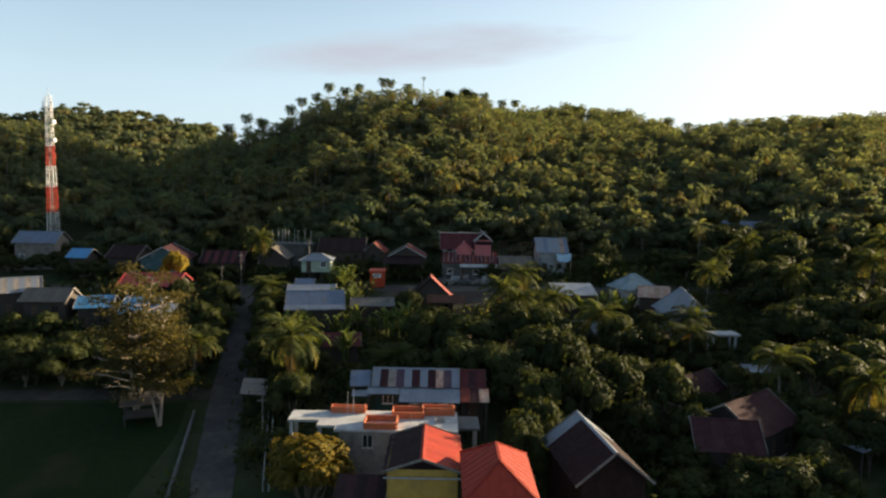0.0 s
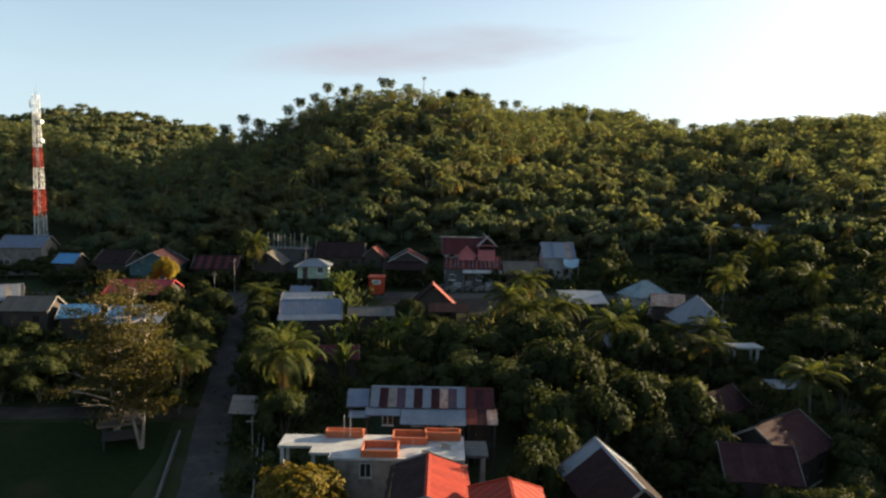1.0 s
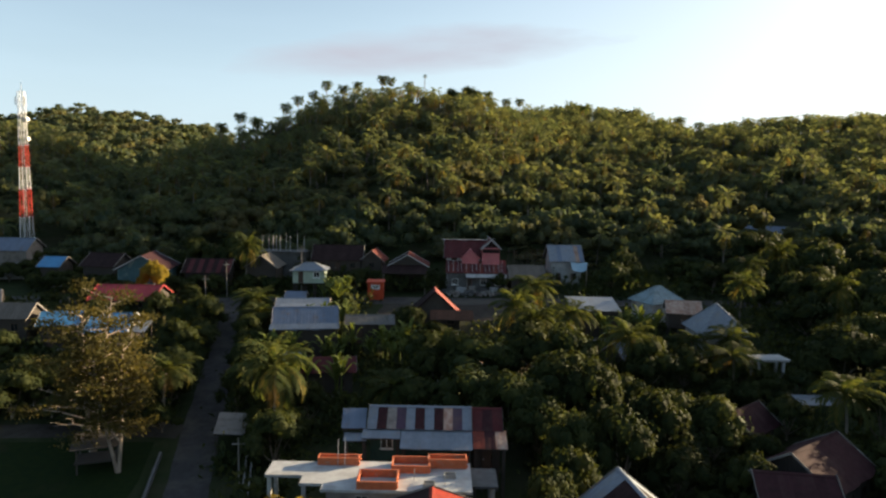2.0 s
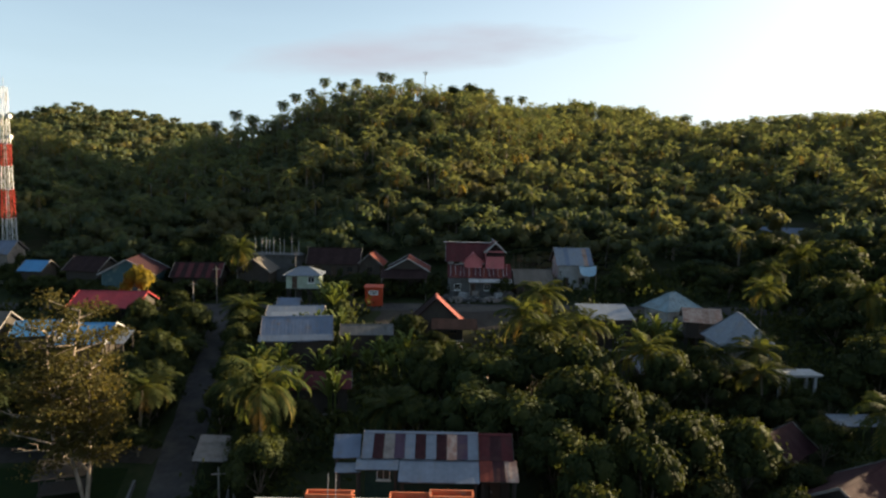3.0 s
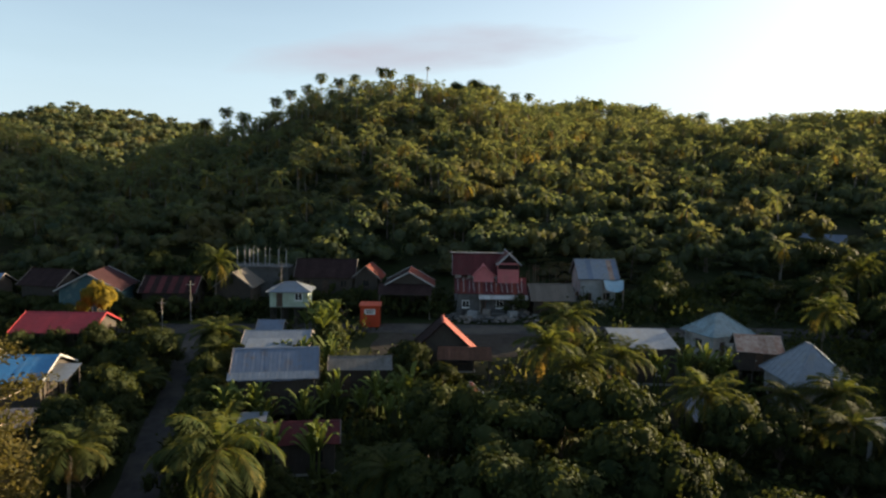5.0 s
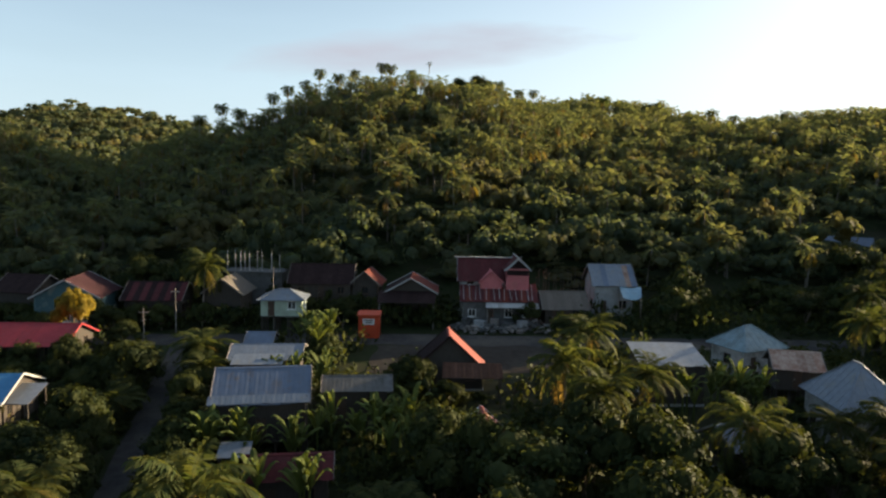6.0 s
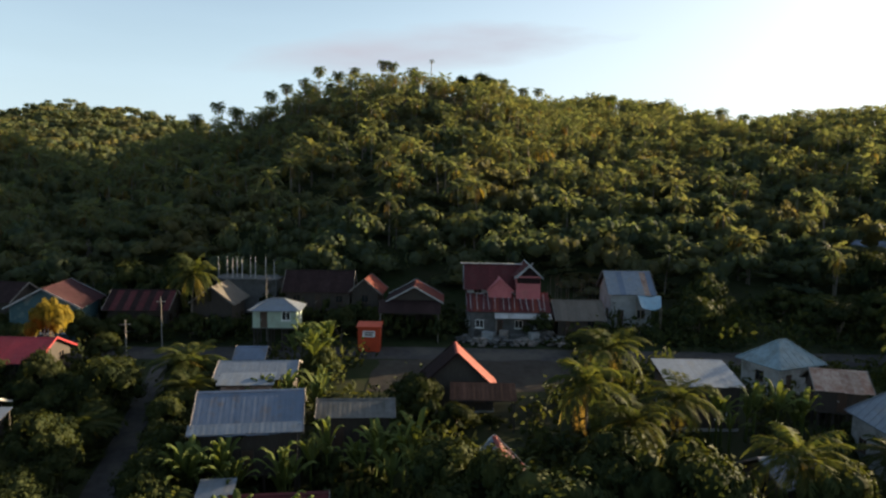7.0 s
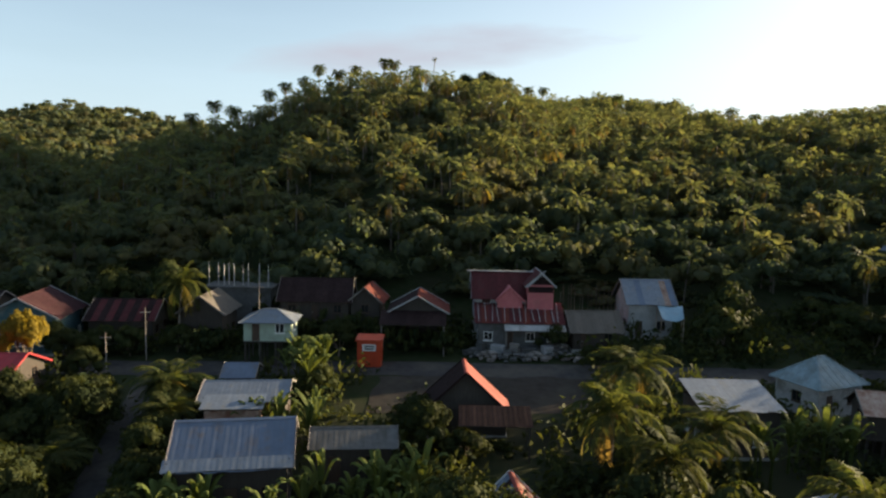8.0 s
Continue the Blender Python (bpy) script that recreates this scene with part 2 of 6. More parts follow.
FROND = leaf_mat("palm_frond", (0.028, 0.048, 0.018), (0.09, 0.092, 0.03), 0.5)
# paler, bluer copy of the frond tones; haze over the hill put into colour
HAZEFROND = leaf_mat("hazed_palm_frond", (0.066, 0.095, 0.055), (0.15, 0.15, 0.074), 0.55)
FRONDOLD = leaf_mat("old_palm_frond", (0.09, 0.08, 0.024), (0.2, 0.16, 0.042))
FRONDDRY = leaf_mat("dry_palm_frond", (0.12, 0.085, 0.035), (0.18, 0.125, 0.05))
BANANA = leaf_mat("banana_leaf", (0.03, 0.055, 0.016), (0.15, 0.17, 0.05), 0.35)
# dark tone raised and blued: the hill's haze put into the leaf colour
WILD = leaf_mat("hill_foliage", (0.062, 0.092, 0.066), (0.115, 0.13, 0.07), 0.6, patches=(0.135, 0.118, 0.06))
COCONUT = mat("coconut_husk", (0.3, 0.13, 0.03), (0.22, 0.1, 0.03), 3.0, 0.6)

# ---------------------------------------------------------------- mesh helpers


class Shape:
    """Points and faces being gathered for one mesh."""

    def __init__(self):
        self.v, self.f = [], []

    def add(self, verts, faces):
        n = len(self.v)
        self.v += [tuple(p) for p in verts]
        self.f += [tuple(n + i for i in f) for f in faces]
        return self

    def box(self, x0, x1, y0, y1, z0, z1):
        return self.add([(x, y, z) for z in (z0, z1) for y in (y0, y1) for x in (x0, x1)],
                        [(0, 2, 3, 1), (4, 5, 7, 6), (0, 1, 5, 4), (2, 6, 7, 3), (0, 4, 6, 2), (1, 3, 7, 5)])

    def slab(self, top, thick):
        """A plate under the polygon top, thick downwards along z."""
        n = len(top)
        low = [(x, y, z - thick) for x, y, z in top]
        return self.add(list(top) + low, [tuple(range(n)), tuple(range(2 * n - 1, n - 1, -1))] + [(i, n + i, n + (i + 1) % n, (i + 1) % n) for i in range(n)])

    def bar(self, a, b, w, h=None, sides=4):
        """A straight bar from a to b."""
        a, b = Vector(a), Vector(b)
        way = (b - a).normalized()
        side = way.cross(Vector((0, 0, 1)) if abs(way.z) < 0.95 else Vector((0, 1, 0))).normalized()
        up = side.cross(way)
        h = h or w
        ring = [(math.cos(2 * math.pi * (i + 0.5) / sides), math.sin(2 * math.pi * (i + 0.5) / sides)) for i in range(sides)]
        k = 0.7071 if sides == 4 else 0.5
        verts = [p + side * c * w * k + up * s * h * k for p in (a, b) for c, s in ring]
        return self.add(verts, [tuple(range(sides - 1, -1, -1)), tuple(range(sides, 2 * sides))] + [(i, (i + 1) % sides, sides + (i + 1) % sides, sides + i) for i in range(sides)])

    def tube(self, points, radii, sides=6):
        """A round tapering limb through points."""
        rings = []
        for i, p in enumerate(points):
            a, b = Vector(points[max(i - 1, 0)]), Vector(points[min(i + 1, len(points) - 1)])
            way = (b - a).normalized()
            side = way.cross(Vector((0.31, 0.95, 0.05))).normalized()
            up = side.cross(way)
            rings.append([Vector(p) + (side * math.cos(2 * math.pi * j / sides) + up * math.sin(2 * math.pi * j / sides)) * radii[i] for j in range(sides)])
        verts = [q for r in rings for q in r]
        faces = [(i * sides + j, i * sides + (j + 1) % sides, (i + 1) * sides + (j + 1) % sides, (i + 1) * sides + j) for i in range(len(points) - 1) for j in range(sides)]
        return self.add(verts, faces + [tuple(range(sides - 1, -1, -1)), tuple(range(len(verts) - sides, len(verts)))])

    def mesh(self, name):
        me = bpy.data.meshes.new(name)
        me.from_pydata(self.v, [], self.f)
        me.update()
        return me


def quads_mesh(name, verts, quads, kinds=None):
    """A mesh from arrays of points and four-cornered faces."""
    me = bpy.data.meshes.new(name)
    me.vertices.add(len(verts))
    me.vertices.foreach_set("co", np.ascontiguousarray(verts, dtype=np.float32).ravel())
    me.loops.add(4 * len(quads))
    me.loops.foreach_set("vertex_index", np.ascontiguousarray(quads, dtype=np.int32).ravel())
    me.polygons.add(len(quads))
    me.polygons.foreach_set("loop_start", np.arange(0, 4 * len(quads), 4, dtype=np.int32))
    if kinds is not None:
        me.polygons.foreach_set("material_index", np.ascontiguousarray(kinds, dtype=np.int32))
    me.update(calc_edges=True)
    return me


def part(name, shape, material, parent, label="", matrix=None):
    """Links a shape as one mesh under a thing or a part."""
    me = shape.mesh(name) if isinstance(shape, Shape) else shape
    ob = new(name, me)
    if not len(me.materials):
        me.materials.append(material)
    ob.parent = parent
    if matrix is not None:
        ob.matrix_basis = matrix
    if label:
        ob["label"] = label
    return ob


def thing(name, x, y, z, yaw, label, category, group=""):
    ob = new(name)
    ob.empty_display_size = 0.5
    ob.matrix_basis = pose(x, y, z, 0, 0, yaw)
    return tagged(ob, label, category, group)


# ---------------------------------------------------------------- lie of the land
# way across the view, distance of the crest, and its height
# height of a spur added out of view, only for its shade
SHADE_SPUR = 30.0
# the last two entries, out of view, are lowered to let sun through
CREST_A = [-0.9, -0.646, -0.596, -0.547, -0.511, -0.487, -0.434, -0.401, -0.364, -0.343, -0.285, -0.228, -0.187, -0.138, -0.081, -0.024, 0.041, 0.09, 0.172, 0.253, 0.336, 0.417, 0.515, 0.628, 0.72, 0.9]
CREST_D = [285, 285, 285, 285, 285, 285, 285, 285, 290, 300, 280, 285, 295, 300, 300, 305, 310, 340, 400, 400, 320, 320, 330, 340, 340, 340]
CREST_H = [42, 42, 44, 42, 34, 31.5, 25.5, 27.5, 33, 38, 40.5, 46.5, 54, 59, 60.5, 60, 58.5, 57.5, 62, 61, 48, 49.5, 54, 58, 36, 22]
# a second, far ridge in the west
FAR_A = [-0.9, -0.645, -0.596, -0.538, -0.489, -0.461, -0.416, -0.375, -0.343, -0.326, -0.302, -0.24]
FAR_H = [90, 92, 98, 103, 104, 98, 96, 90, 83, 76, 70, 30]
FAR_Y = 900.0


def village(x, y):
    return 0.115 * (min(max(y, -120), 150) - 77) + 0.02 * (min(max(x, -150), 150) + 20)


def ease(v, a, b):
    f = min(max((v - a) / (b - a), 0.0), 1.0)
    return f * f * (3 - 2 * f)


def land(x, y):
    z = village(x, y)
    # an unseen spur added to the east, shaped to block the low sun
    edge = max(135.0, 0.70 * y)
    spur = ease(x, edge, edge + 90) * (1 - ease(y, 192, 228)) * ease(y, -160, -40)
    ridge = SHADE_SPUR - 6.0 * ease(y, 60, 150) + 4.0 * noise.noise(Vector((x * 0.012, y * 0.012, 7.0)))
    if y <= 150:
        return z + spur * (ridge - z)
    a = x / y
    d, h = float(np.interp(a, CREST_A, CREST_D)), float(np.interp(a, CREST_A, CREST_H))
    s = min((y - 150) / (d - 150), 1.0)
    z = z + (h - z) * (1.35 * s - 0.35 * s * s)
    z += 3.0 * min(s * 4, 1) * noise.noise(Vector((x * 0.02, y * 0.02, 0.3)))
    if y > d:
        z -= min((y - d) * 0.3, h - 6)
        if a < -0.2 and y > 380:
            rise = float(np.interp(a, FAR_A, FAR_H)) - 20.0
            z = max(z, 20.0 + rise * min((y - 380) / (FAR_Y - 380), 1.0) - max(y - FAR_Y - 60, 0.0) * 0.1 + 6.0 * noise.noise(Vector((x * 0.014, y * 0.014, 2.0))) + 3.0 * noise.noise(Vector((x * 0.045, y * 0.045, 5.0))))
    return z + spur * max(ridge - z, 0.0)


def steps(dense0, dense1, step, far):
    inner = list(np.arange(dense0, dense1 + 0.1, step))
    low, high, k = [], [], step
    p = dense0
    while p > -far:
        k *= 1.6
        p -= k
        low.append(p)
    p, k = dense1, step
    while p < far:
        k *= 1.6
        p += k
        high.append(p)
    return low[::-1] + inner + high


gx, gy = steps(-640, 240, 8.0, 3500), steps(-60, 440, 5.0, 440)[:-1] + list(np.arange(450, 961, 15.0)) + [1000.0, 1080.0, 1250.0, 1600.0, 2300.0, 3500.0]
sheet = Shape()
sheet.v = [(x, y, land(x, y)) for y in gy for x in gx]
nx = len(gx)
sheet.f = [(j * nx + i, j * nx + i + 1, (j + 1) * nx + i + 1, (j + 1) * nx + i) for j in range(len(gy) - 1) for i in range(nx - 1)]
ground = part("ground", sheet, SOIL, None)
for p in ground.data.polygons:
    p.use_smooth = True
tagged(ground, "dark earth and leaf litter of a village slope below a wooded hill", "ground", kind="structure")


def strip(points, width, lift=0.05):
    """A ribbon on the ground along points."""
    line = []
    for (x0, y0), (x1, y1) in zip(points[:-1], points[1:]):
        n = max(int(math.hypot(x1 - x0, y1 - y0) / 1.5), 1)
        line += [(x0 + (x1 - x0) * i / n, y0 + (y1 - y0) * i / n) for i in range(n)]
    line.append(points[-1])
    s = Shape()
    for i, (x, y) in enumerate(line):
        a, b = line[max(i - 1, 0)], line[min(i + 1, len(line) - 1)]
        l = math.hypot(b[0] - a[0], b[1] - a[1])
        px, py = -(b[1] - a[1]) / l, (b[0] - a[0]) / l
        for k in (-1, -0.5, 0, 0.5, 1):
            w = width / 2 + 0.25 * noise.noise(Vector((x * 0.3, y * 0.3, k)))
            s.v.append((x + px * w * k, y + py * w * k, village(x + px * w * k, y + py * w * k) + lift - 0.03 * abs(k)))
    for i in range(len(line) - 1):
        for k in range(4):
            s.f.append((5 * i + k, 5 * i + 5 + k, 5 * i + 6 + k, 5 * i + 1 + k))
    return s


LANE = [(-2.0, -30.0), (-12.0, 20.0), (-21.5, 61.8), (-24.0, 71.7), (-26.8, 83.1), (-31.3, 103.7), (-36.7, 128.6), (-38.0, 133.0)]
SIDE = [(-95.0, 84.0), (-60.0, 83.0), (-44.6, 83.3), (-34.2, 83.6), (-28.8, 83.2)]
STREET = [(-110.0, 133.5), (-60.0, 132.5), (-36.2, 132.2), (-9.8, 132.4), (10.0, 131.4), (28.0, 130.5), (70.0, 129.0)]
tagged(part("road", strip(LANE, 4.0, 0.07), ROAD, None), "grey worn asphalt village lane between trees", "road", kind="structure")
tagged(part("road_2", strip(SIDE, 3.2, 0.05), DIRT, None), "pale packed-dirt side lane along a grass field", "road", kind="structure")
tagged(part("road_3", strip(STREET, 4.2, 0.06), ROAD, None), "grey village street running along the foot of the hill", "road", kind="structure")
field = Shape()
for j in range(25):
    for i in range(25):
        x, y = -95 + i * 2.75 - max(0, 0.0), 22 + j * 2.45
        x = min(x, -30.2 + 0.22 * (78 - y))
        field.v.append((x, y, village(x, y) + 0.04))
field.f = [(j * 25 + i, j * 25 + i + 1, (j + 1) * 25 + i + 1, (j + 1) * 25 + i) for j in range(24) for i in range(24)]
tagged(part("ground_field", field, GRASS, None), "dark green mown grass playing field beside the lane", "field", kind="structure")

yard = Shape()
for j in range(13):
    for i in range(17):
        x, y = -11.5 + i * 1.45, 120.6 + j * 0.78
        x += 0.9 * noise.noise(Vector((x * 0.3, y * 0.3, 1.0)))
        yard.v.append((x, y, village(x, y) + 0.03 + 0.03 * noise.noise(Vector((x, y, 3.0)))))
yard.f = [(j * 17 + i, j * 17 + i + 1, (j + 1) * 17 + i + 1, (j + 1) * 17 + i) for j in range(12) for i in range(16)]
tagged(part("ground_yard", yard, DIRT, None), "bare trodden grey-brown earth yard below the street", "yard", kind="structure")

# ---------------------------------------------------------------- houses


def wall_shape(length, height, thick, openings):
    """An upright wall along x, centred, in one piece, with real openings (x, width, sill, height)."""
    s = Shape()
    xs = sorted({round(v, 4) for v in (-length / 2, length / 2, *[o[0] - o[1] / 2 for o in openings], *[o[0] + o[1] / 2 for o in openings])})
    zs = sorted({round(v, 4) for v in (0.0, height, *[o[2] for o in openings], *[o[2] + o[3] for o in openings]) if 0 <= v <= height + 1e-6})
    nx, nz = len(xs), len(zs)
    s.v = [(x, y, z) for y in (-thick, 0.0) for z in zs for x in xs]
    at = lambda i, k, side: side * nx * nz + k * nx + i
    solid = lambda i, k: 0 <= i < nx - 1 and 0 <= k < nz - 1 and not any(abs((xs[i] + xs[i + 1]) / 2 - o[0]) < o[1] / 2 and o[2] < (zs[k] + zs[k + 1]) / 2 < o[2] + o[3] for o in openings)
    for i in range(nx - 1):
        for k in range(nz - 1):
            if not solid(i, k):
                continue
            s.f.append((at(i, k, 0), at(i + 1, k, 0), at(i + 1, k + 1, 0), at(i, k + 1, 0)))
            s.f.append((at(i, k + 1, 1), at(i + 1, k + 1, 1), at(i + 1, k, 1), at(i, k, 1)))
            if not solid(i - 1, k):
                s.f.append((at(i, k, 0), at(i, k + 1, 0), at(i, k + 1, 1), at(i, k, 1)))
            if not solid(i + 1, k):
                s.f.append((at(i + 1, k, 1), at(i + 1, k + 1, 1), at(i + 1, k + 1, 0), at(i + 1, k, 0)))
            if not solid(i, k - 1):
                s.f.append((at(i, k, 1), at(i + 1, k, 1), at(i + 1, k, 0), at(i, k, 0)))
            if not solid(i, k + 1):
                s.f.append((at(i, k + 1, 0), at(i + 1, k + 1, 0), at(i + 1, k + 1, 1), at(i, k + 1, 1)))
    return s


SHEETS = {}
GARDENS = []


def sheet_mesh(width, length):
    """A ribbed roofing sheet: x across, y down the slope from 0, z off the roof."""
    key = (round(width, 2), round(length, 2))
    if key not in SHEETS:
        s = Shape()
        xs = [-0.5, -0.3, -0.24, -0.06, 0.0, 0.2, 0.26, 0.5]
        zs = [0.0, 0.0, 0.004, 0.004, 0.0, 0.0, 0.004, 0.004]
        n = len(xs)
        for y in (0.0, -key[1]):
            s.v += [(x * key[0], y, z + 0.005) for x, z in zip(xs, zs)] + [(x * key[0], y, z) for x, z in zip(xs, zs)]
        for i in range(n - 1):
            s.f.append((i, 2 * n + i, 2 * n + i + 1, i + 1))
            s.f.append((n + i, n + i + 1, 3 * n + i + 1, 3 * n + i))
            s.f.append((2 * n + i, 3 * n + i, 3 * n + i + 1, 2 * n + i + 1))
        me = s.mesh("roof_sheet")
        me.materials.append(None)
        SHEETS[key] = me
    return SHEETS[key]


def lay_sheets(parent, x0, x1, y_top, z_top, y_low, z_low, choose, rng, rows=1):
    """Sheets side by side on the slope from (y_top, z_top) down to (y_low, z_low), between x0 and x1 in the parent's axes."""
    run = math.hypot(y_low - y_top, z_low - z_top)
    n = max(int(round((x1 - x0) / 0.86)), 1)
    w = (x1 - x0) / n
    me = sheet_mesh(w * 1.04, run / rows * (1.05 if rows > 1 else 1.0))
    turn = 0.0 if y_low < y_top else math.pi
    pitch = math.atan2(z_top - z_low, abs(y_low - y_top))
    for r in range(rows):
        f = r / rows
        for i in range(n):
            ob = new("roof_sheet", me)
            ob.parent = parent
            ob.material_slots[0].link = "OBJECT"
            ob.material_slots[0].material = choose(i, r)
            x = x0 + (i + 0.5) * w
            ob.matrix_basis = (Matrix.Translation((x + rng.uniform(-0.02, 0.02), y_top + (y_low - y_top) * f, z_top + (z_low - z_top) * f + 0.01 + 0.003 * (i % 2) + 0.02 * (rows - r)))
                               @ Matrix.Rotation(turn, 4, "Z") @ Matrix.Rotation(pitch + rng.uniform(-0.004, 0.004), 4, "X") @ Matrix.Rotation(rng.uniform(-0.006, 0.006), 4, "Z")
                               @ Matrix.Diagonal((1, rng.uniform(0.985, 1.02), 1, 1)))


def openings_for(length, height, door=True):
    """A plain row of windows, and a door, for a wall of that length."""
    n = max(int(length / 2.4), 1)
    got = []
    for i in range(n):
        x = -length / 2 + (i + 0.5) * length / n
        if door and i == n // 2 and height > 2.2:
            got.append((x, 0.95, 0.02, 2.05, "door"))
        elif height > 2.0:
            got.append((x, 1.1, 0.95, min(1.15, height - 1.15), "window"))
    if height > 5.0:
        got += [(-length / 2 + (i + 0.5) * length / n, 1.1, 3.9, 1.2, "window") for i in range(n)]
    return got


def fill_openings(house, openings, m, trim):
    for x, w, z, h, kind in openings:
        if kind == "door":
            d = part("door", Shape().box(x - w / 2 + 0.04, x + w / 2 - 0.04, -0.09, -0.05, z, z + h - 0.03), DOOR, house, matrix=m)
            part("door_handle", Shape().box(x + w / 2 - 0.2, x + w / 2 - 0.12, -0.03, 0.0, z + 0.95, z + 1.1), STEEL, d)
        else:
            win = part("window", Shape().box(x - w / 2 + 0.05, x + w / 2 - 0.05, -0.1, -0.07, z + 0.05, z + h - 0.05), GLASS, house, "dark glass", matrix=m)
            f = Shape()
            for a, b, c, e in ((x - w / 2, x - w / 2 + 0.07, z, z + h), (x + w / 2 - 0.07, x + w / 2, z, z + h), (x - w / 2 + 0.07, x + w / 2 - 0.07, z, z + 0.07),
                               (x - w / 2 + 0.07, x + w / 2 - 0.07, z + h - 0.07, z + h), (x - 0.03, x + 0.03, z + 0.07, z + h - 0.07)):
                f.box(a, b, -0.12, 0.012, c, e)
            part("frame", f, trim, win)
            part("sill", Shape().box(x - w / 2 - 0.08, x + w / 2 + 0.08, -0.02, 0.1, z - 0.07, z - 0.005), trim, win)


def house(name, x, y, ridge, yaw, length, width, rise, walls, roofing, label, category="house", trim=None, hip=False, over=0.5, seed=1, rows=1, windows=True, base=None, group="", stilt=None, behind=None, last=None, gable=None):
    """A house under a gable or hip roof. Ridge along x at the height ridge; roofing: a list of materials that the sheets take by turns."""
    rng = random.Random(seed)
    z0 = (village(x, y) if base is None else base)
    h = ridge - rise - z0
    ob = thing(name, x, y, z0, yaw, label, category, group)
    GARDENS.append((x, y, width, length, yaw, h))
    trim = trim or BOARD
    inner = DOOR if walls in (PLANK, YELLOW, CONCRETE, PALE) else WHITE
    L, W, t = length - 2 * over, width - 2 * over, 0.15
    eave = h + rise * over / (width / 2)
    if stilt is None:
        stilt = 1.9 if walls is PLANK and h > 4.0 else 0.0
    if stilt:
        part("floor", Shape().box(-L / 2 - 0.1, L / 2 + 0.1, -W / 2 - 0.1, W / 2 + 0.1, stilt - 0.15, stilt), PLANK, ob, "dark plank floor on stilts")
        for i in range(4):
            for j in range(3):
                px, py = (L - 0.3) * (i / 3 - 0.5), (W - 0.3) * (j / 2 - 0.5)
                part("stilt", Shape().box(px - 0.1, px + 0.1, py - 0.1, py + 0.1, -1.2, stilt - 0.15), PLANK, ob)
    else:
        part("plinth", Shape().box(-L / 2 - 0.12, L / 2 + 0.12, -W / 2 - 0.12, W / 2 + 0.12, -2.0, 0.0), CONCRETE, ob, "grey cement plinth")
    for side, (m, l) in enumerate(((Matrix.Translation((0, -W / 2, stilt)) @ Matrix.Rotation(math.pi, 4, "Z"), L), (Matrix.Translation((0, W / 2, stilt)), L),
                                   (Matrix.Translation((-L / 2, 0, stilt)) @ Matrix.Rotation(math.pi / 2, 4, "Z"), W - 2 * t), (Matrix.Translation((L / 2, 0, stilt)) @ Matrix.Rotation(-math.pi / 2, 4, "Z"), W - 2 * t))):
        holes = openings_for(l, eave - stilt, door=side == 0) if l > 1.6 and windows and walls is not BROWN else []
        part("wall", wall_shape(l, eave - stilt, t, holes), walls, ob, matrix=m)
        fill_openings(ob, holes, m, inner)
    pick = (lambda i, r: roofing[(i + r) % len(roofing)]) if len(roofing) > 1 else (lambda i, r: roofing[0])
    if hip:
        k = max(length - width, 0.6) / 2
        hw, hl = width / 2, length / 2
        planes = ([(-hl, -hw, h), (hl, -hw, h), (k, 0, h + rise), (-k, 0, h + rise)], [(hl, hw, h), (-hl, hw, h), (-k, 0, h + rise), (k, 0, h + rise)],
                  [(hl, -hw, h), (hl, hw, h), (k, 0, h + rise)], [(-hl, hw, h), (-hl, -hw, h), (-k, 0, h + rise)])
        for i, p in enumerate(planes):
            roof = part("roof", Shape().slab(p, 0.07), pick(i, 0), ob)
            # standing seams down each plane
            a, b = Vector(p[0]), Vector(p[1])
            tops = (Vector(p[-1]), Vector(p[2]))
            n = int((b - a).length / 0.85)
            for j in range(1, n):
                f = j / n
                low = a.lerp(b, f)
                s0, s1 = (tops[0] - a).dot((b - a).normalized()) / (b - a).length, (tops[1] - a).dot((b - a).normalized()) / (b - a).length
                u = min(f / s0 if s0 > 0.01 else 1, (1 - f) / (1 - s1) if s1 < 0.99 else 1, 1.0)
                mid = (a + b) / 2
                crest = (tops[0] + tops[1]) / 2
                inward = (crest - mid) - (b - a).normalized() * (crest - mid).dot((b - a).normalized())
                part("seam", Shape().bar(low + Vector((0, 0, 0.012)), low + inward * u + Vector((0, 0, 0.012)), 0.03), pick(i, 0), roof)
        for a, b in (((-k, 0), (k, 0)), ((-hl, -hw), (-k, 0)), ((hl, -hw), (k, 0)), ((-hl, hw), (-k, 0)), ((hl, hw), (k, 0))):
            za, zb = (h if abs(a[0]) == hl else h + rise), h + rise
            part("ridge_cap", Shape().bar((*a, za + 0.03), (*b, zb + 0.03), 0.22, 0.08), pick(0, 0), ob)
        return ob
    for sx in (-1, 1):
        g = Shape().add([(sx * L / 2, -W / 2, eave), (sx * L / 2, W / 2, eave), (sx * L / 2, 0, h + rise - 0.06), (sx * (L / 2 - t), -W / 2, eave), (sx * (L / 2 - t), W / 2, eave), (sx * (L / 2 - t), 0, h + rise - 0.06)],
                        [(0, 1, 2) if sx > 0 else (2, 1, 0), (5, 4, 3) if sx > 0 else (3, 4, 5), (0, 3, 4, 1), (1, 4, 5, 2), (2, 5, 3, 0)])
        part("gable", g, gable or walls, ob)
